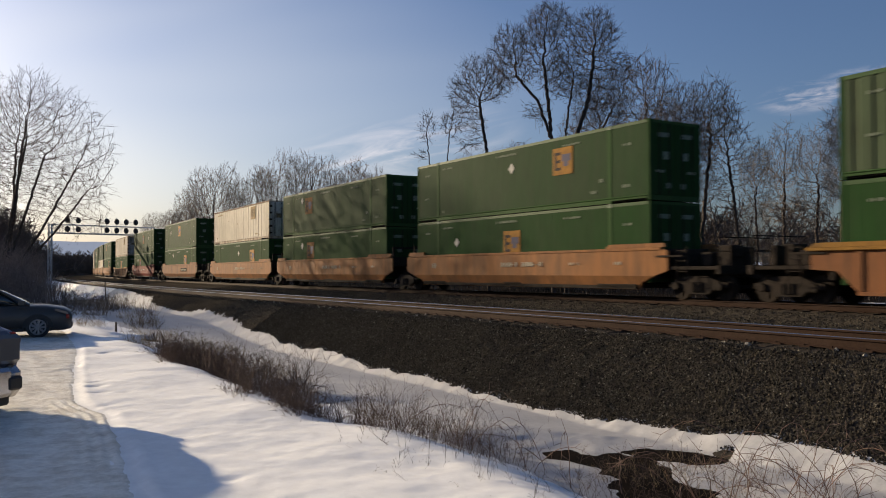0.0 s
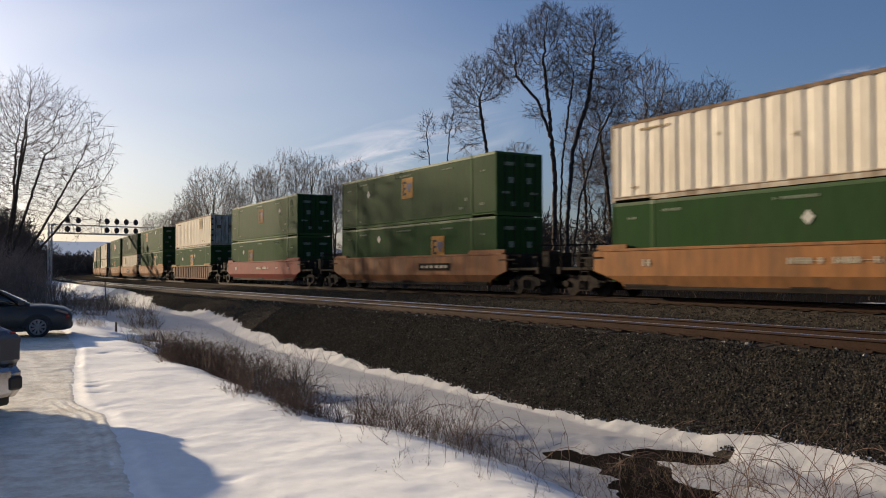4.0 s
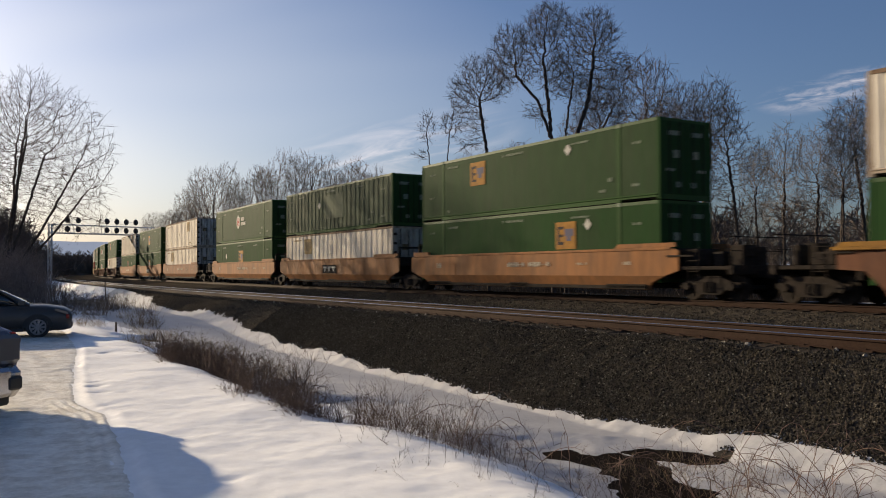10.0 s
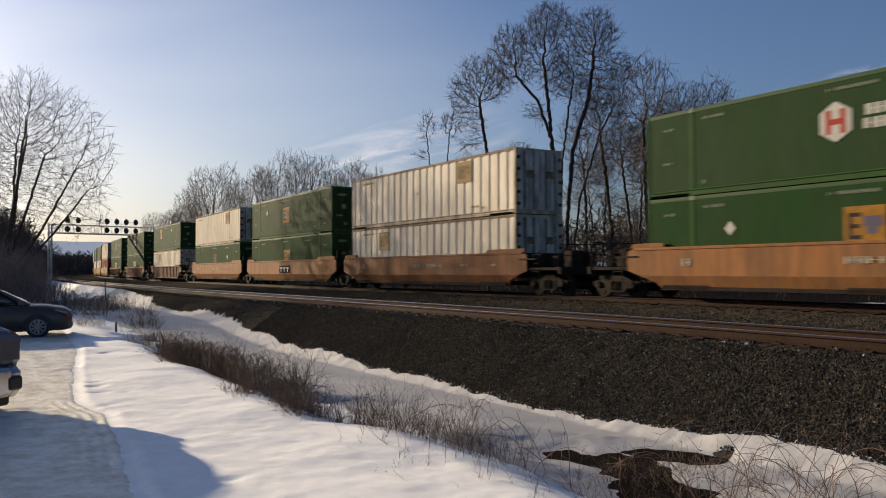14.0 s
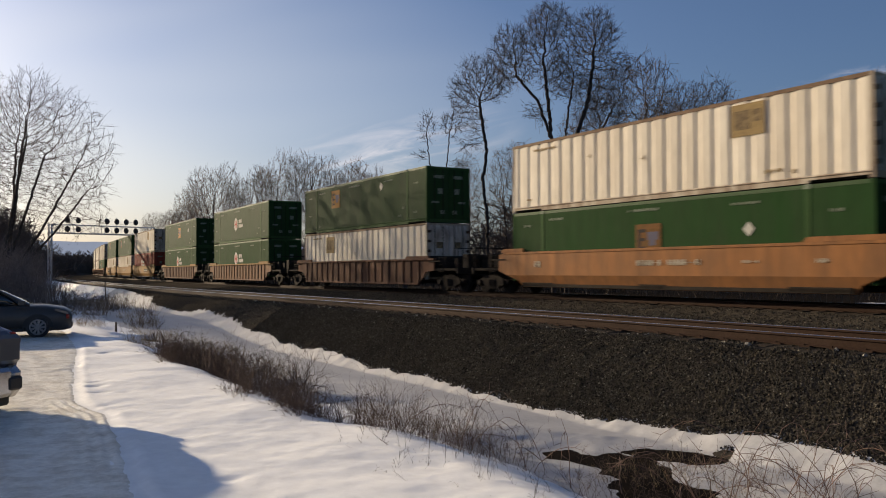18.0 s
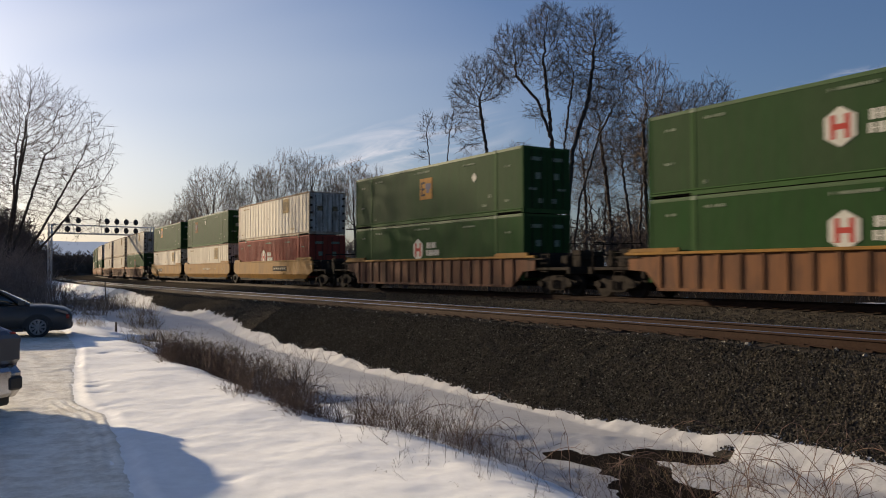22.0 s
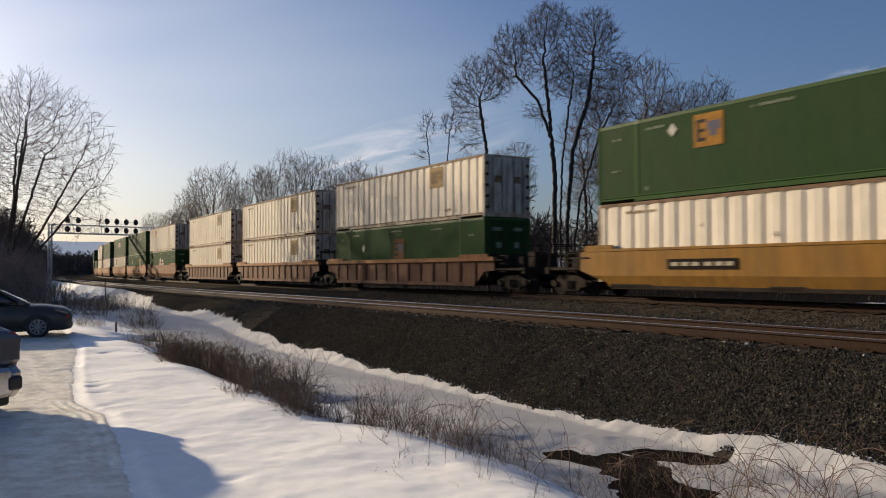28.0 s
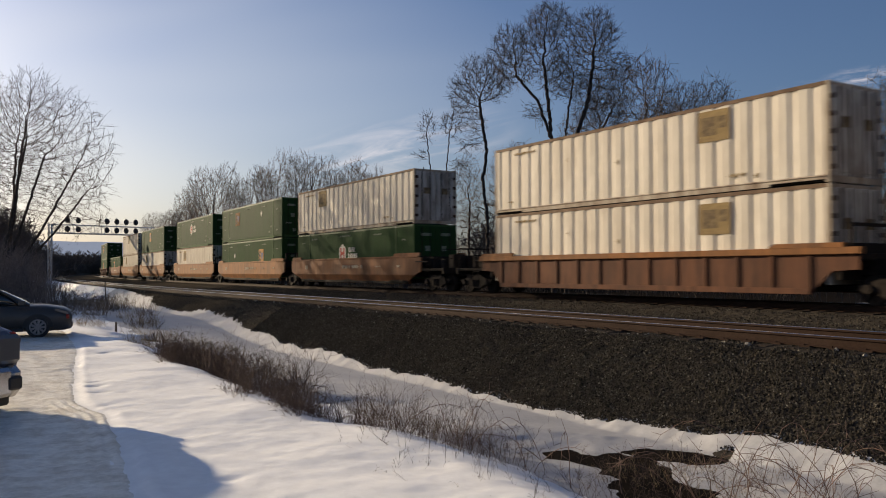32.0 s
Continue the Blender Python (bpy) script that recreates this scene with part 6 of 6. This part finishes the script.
def parked_car():
    """A dark hatchback; x is forward, the ground is z = 0."""
    car = thing("parked_car", "dark grey hatchback car parked on packed snow", "car")
    body = loft([(-2.15, [(0.55, 0.45), (0.72, 0.7), (0.7, 0.95), (0.55, 1.02), (0.3, 1.04)]), (-2.0, [(0.78, 0.28), (0.86, 0.65), (0.84, 0.96), (0.68, 1.04), (0.35, 1.06)]),
                 (-1.3, [(0.84, 0.22), (0.9, 0.6), (0.89, 0.93), (0.74, 0.98), (0.35, 1.0)]), (0.0, [(0.85, 0.2), (0.91, 0.58), (0.89, 0.92), (0.76, 0.96), (0.35, 0.98)]),
                 (0.85, [(0.85, 0.2), (0.9, 0.56), (0.88, 0.9), (0.74, 0.96), (0.35, 1.0)]), (1.5, [(0.84, 0.2), (0.9, 0.58), (0.87, 0.87), (0.68, 0.95), (0.3, 0.98)]),
                 (2.0, [(0.8, 0.22), (0.86, 0.55), (0.81, 0.78), (0.6, 0.86), (0.25, 0.89)]), (2.2, [(0.6, 0.26), (0.72, 0.5), (0.68, 0.68), (0.5, 0.76), (0.2, 0.78)])])
    part("body", body, CAR_PAINT, car)
    cabin = loft([(-1.95, [(0.66, 1.0), (0.62, 1.1), (0.4, 1.14)]), (-1.5, [(0.74, 0.98), (0.64, 1.38), (0.4, 1.43)]), (-0.9, [(0.76, 0.97), (0.63, 1.47), (0.4, 1.51)]), (-0.1, [(0.77, 0.96), (0.62, 1.46), (0.4, 1.51)]),
                  (0.35, [(0.76, 0.96), (0.6, 1.34), (0.38, 1.39)]), (1.05, [(0.72, 0.95), (0.62, 1.0), (0.35, 1.02)])])
    part("cabin", cabin, DARK_GLASS, car, "dark tinted windows")
    part("roof", loft([(-1.6, [(0.64, 1.36), (0.6, 1.42), (0.35, 1.45)]), (-0.9, [(0.65, 1.44), (0.6, 1.5), (0.35, 1.525)]), (-0.1, [(0.64, 1.43), (0.59, 1.49), (0.35, 1.52)]), (0.2, [(0.61, 1.38), (0.58, 1.42), (0.35, 1.45)])]), CAR_PAINT, car)
    for y in (-1, 1):
        part("pillar", rods(((0.25, y * 0.62, 1.4), (1.05, y * 0.74, 0.95), 0.035), ((-0.45, y * 0.66, 1.44), (-0.4, y * 0.79, 0.95), 0.035), sides=6), CAR_PAINT, car)
        part("headlight", prism(bmesh.new(), [(1.7, 0.82), (2.1, 0.68), (2.1, 0.76), (1.78, 0.87)], y * 0.8 - 0.06, y * 0.8 + 0.055), LAMP_GLASS, car, "clear headlight")
        part("marker_lamp", boxes((2.05, 2.14, y * 0.76 - 0.06, y * 0.76 + 0.06, 0.56, 0.68), bevel=0.01), RED_LAMP, car, "red marker lamp")
        part("door_handle", boxes((-0.35, -0.15, y * 0.915 - 0.02, y * 0.915 + 0.02, 0.82, 0.85), bevel=0.006), CHROME, car)
        part("mirror", boxes((0.75, 0.95, y * 0.98 - 0.1, y * 0.98 + 0.1, 0.98, 1.12), bevel=0.03), CAR_PAINT, car)
        part("sill_trim", boxes((-1.0, 0.9, y * 0.885 - 0.02, y * 0.885 + 0.02, 0.2, 0.3), bevel=0.008), TRIM, car)
        part("wheel_arch", prism(bmesh.new(), [(1.28 + 0.42 * math.cos(k * math.pi / 10), 0.32 + 0.4 * math.sin(k * math.pi / 10)) for k in range(11)], y * 0.875 - 0.03, y * 0.875 + 0.022), TRIM, car)
        part("wheel_arch", prism(bmesh.new(), [(-1.32 + 0.42 * math.cos(k * math.pi / 10), 0.32 + 0.4 * math.sin(k * math.pi / 10)) for k in range(11)], y * 0.875 - 0.03, y * 0.875 + 0.022), TRIM, car)
        for x in (1.28, -1.32):
            wheel(car, x, y * 0.82, 0.325, 0.2, 9)
    part("bumper", boxes((2.02, 2.24, -0.62, 0.62, 0.28, 0.46), bevel=0.05), CAR_PAINT, car)
    part("grille", boxes((2.1, 2.225, -0.4, 0.4, 0.5, 0.62), bevel=0.02), TRIM, car)
    return car


def on_road(x, y):
    s, n = to_line(x, y)
    return float(soil_height(s, n) + thickness(s, n))


car = parked_car()
CAR_TURN = radians(24)
CAR_AT = Vector((-12.12, 24.95)) - Vector((1.28 * math.cos(CAR_TURN) + 0.92 * math.sin(CAR_TURN), 1.28 * math.sin(CAR_TURN) - 0.92 * math.cos(CAR_TURN)))
car.matrix_basis = pose(CAR_AT.x, CAR_AT.y, on_road(*CAR_AT) - 0.005, 0, 0, 24)


def pickup():
    """A dark blue pickup; x is forward, the ground is z = 0."""
    t = thing("pickup_truck", "dark blue pickup truck with a chrome bumper, snow on its hood", "truck")
    part("hood", prism(bmesh.new(), [(0.95, 0.95), (2.74, 0.86), (2.76, 0.95), (2.66, 1.02), (2.45, 1.11), (2.15, 1.19), (1.6, 1.25), (0.95, 1.27)], -0.9, 0.9), TRUCK_PAINT, t)
    part("snow_cover", prism(bmesh.new(), [(1.4, 1.25), (2.15, 1.185), (2.45, 1.105), (2.64, 1.02), (2.66, 1.05), (2.47, 1.145), (2.15, 1.225), (1.4, 1.29)], -0.8, 0.8), SNOW, t, "thin crust of snow on the hood")
    for y in (-1, 1):
        part("fender", prism(bmesh.new(), [(0.9, 0.5), (1.25, 0.52), (1.35, 0.78), (1.6, 0.95), (1.95, 0.95), (2.2, 0.78), (2.3, 0.5), (2.7, 0.45), (2.8, 0.93), (2.6, 1.02), (2.3, 1.1), (0.9, 1.16)], y * 0.88 - 0.13, y * 0.88 + 0.13), TRUCK_PAINT, t)
        part("headlight", boxes((2.62, 2.84, y * 0.8 - 0.2, y * 0.8 + 0.2, 0.6, 0.98), bevel=0.05), LAMP_GLASS, t, "clear headlight")
        part("marker_lamp", boxes((2.52, 2.7, y * 0.985 - 0.04, y * 0.985 + 0.04, 0.9, 1.0), bevel=0.01), RED_LAMP, t)
        part("fog_lamp", boxes((2.76, 2.93, y * 0.84 - 0.14, y * 0.84 + 0.1, 0.26, 0.44), bevel=0.03), TRIM, t)
        part("bumper_end", boxes((2.5, 2.88, y * 0.9 - 0.15, y * 0.9 + 0.13, 0.16, 0.58), bevel=0.1), CHROME, t, "chrome bumper corner")
        part("tow_hook", boxes((2.8, 2.98, y * 0.4 - 0.03, y * 0.4 + 0.03, 0.3, 0.38), bevel=0.01), TRIM, t)
        part("cab_side", prism(bmesh.new(), [(-1.6, 0.5), (0.95, 0.5), (0.95, 1.16), (-1.6, 1.2)], y * 0.93 - 0.07, y * 0.93 + 0.07), TRUCK_PAINT, t)
        part("side_window", prism(bmesh.new(), [(-1.5, 1.2), (2.12, 1.2), (1.36, 1.55), (0.9, 1.76), (0.15, 2.07), (-0.6, 2.3), (-1.4, 2.46)], y * 0.86 - 0.03, y * 0.86 + 0.03), DARK_GLASS, t)
        part("bed_side", prism(bmesh.new(), [(-3.1, 0.55), (-1.65, 0.55), (-1.65, 1.22), (-3.1, 1.22)], y * 0.92 - 0.06, y * 0.92 + 0.06), TRUCK_PAINT, t)
        part("mirror", boxes((1.15, 1.38, y * 1.1 - 0.12, y * 1.1 + 0.12, 1.2, 1.45), bevel=0.03), TRIM, t)
        for x in (1.78, -1.75):
            wheel(t, x, y * 0.83, 0.39, 0.26, 6)
    part("grille", boxes((2.62, 2.83, -0.58, 0.58, 0.6, 1.0), bevel=0.02), TRIM, t)
    for k in range(3):
        part("grille_bar", boxes((2.8, 2.86, -0.56, 0.56, 0.66 + 0.1 * k, 0.695 + 0.1 * k), bevel=0.008), CHROME, t, "chrome grille bar")
    part("bumper", boxes((2.66, 2.91, -0.8, 0.8, 0.18, 0.56), bevel=0.05), CHROME, t, "chrome front bumper")
    part("air_dam", boxes((2.5, 2.8, -0.85, 0.85, 0.06, 0.22), bevel=0.03), TRIM, t)
    part("floor_pan", boxes((-3.1, 2.6, -0.8, 0.8, 0.42, 0.56)), TRIM, t)
    part("windscreen", prism(bmesh.new(), [(2.16, 1.22), (2.1, 1.18), (0.9, 1.74), (0.15, 2.03), (0.18, 2.08), (0.95, 1.79), (1.4, 1.6)], -0.84, 0.84), DARK_GLASS, t)
    part("roof", prism(bmesh.new(), [(-1.5, 2.44), (-0.6, 2.29), (0.17, 2.06), (0.15, 2.12), (-0.6, 2.36), (-1.5, 2.52)], -0.84, 0.84), TRUCK_PAINT, t)
    part("rear_wall", boxes((-1.66, -1.5, -0.86, 0.86, 0.55, 2.5)), TRUCK_PAINT, t)
    part("bed_floor", boxes((-3.1, -1.66, -0.86, 0.86, 0.6, 0.68)), TRIM, t)
    part("tailgate", boxes((-3.16, -3.08, -0.9, 0.9, 0.58, 1.22), bevel=0.02), TRUCK_PAINT, t)
    return t


truck = pickup()
TRUCK_TURN = radians(-20)
TRUCK_AT = Vector((-6.1, 12.06)) - Vector((math.cos(TRUCK_TURN), math.sin(TRUCK_TURN))) * 3.1 - Vector((-math.sin(TRUCK_TURN), math.cos(TRUCK_TURN))) * 1.05
truck.matrix_basis = pose(TRUCK_AT.x, TRUCK_AT.y, on_road(*TRUCK_AT) - 0.005, 0, 0, -20) @ Matrix.Scale(1.09, 4)

# ---------------------------------------------------------------- small things on the verge
POST_WOOD = material("grey_post_wood", (0.13, 0.1, 0.075), 0.9, grain=0.3, grain_size=14, bump=0.5)
for px, depth, h, lean in ((206, 28.3, 0.36, 3), (188, 52, 1.3, -9)):
    x = seen_from(px, depth)
    post = new("marker_post", mesh_of("marker_post", [], [], POST_WOOD))
    bm = rod(bmesh.new(), (0, 0, -0.1), (0, 0, h), 0.045, 8, 0.038)
    bm.to_mesh(post.data)
    bm.free()
    tagged(post, "short weathered wooden post standing in the snow", "post", "posts on the verge")
    post.matrix_basis = pose(x, depth, on_road(x, depth), lean, lean * 0.7, 0)
# ---------------------------------------------------------------- what moves
def motions():
    """The train rolls past and its wheels turn."""
    for ob, centre, z in TRAIN_PLACES:
        walk(ob, [(t, rolling_pose(centre, z, t)) for t in range(0, 33)])
    first = {}
    for k, w in AXLES:
        if k in first:
            keys = w.animation_data_create()
            keys.action = first[k].animation_data.action
            keys.action_slot = first[k].animation_data.action_slot
            w.rotation_mode = "QUATERNION"
        else:
            first[k] = w
            x = -0.9 if k == 0 else 0.9
            rows = []
            for f in range(0, 32 * FPS + 1):
                t = f / FPS
                rows.append((t, pose(x, 0, 0.42) @ Matrix.Rotation((travelled(t) + 260) / 0.42, 4, 'Y')))
            walk(w, rows)


motions()
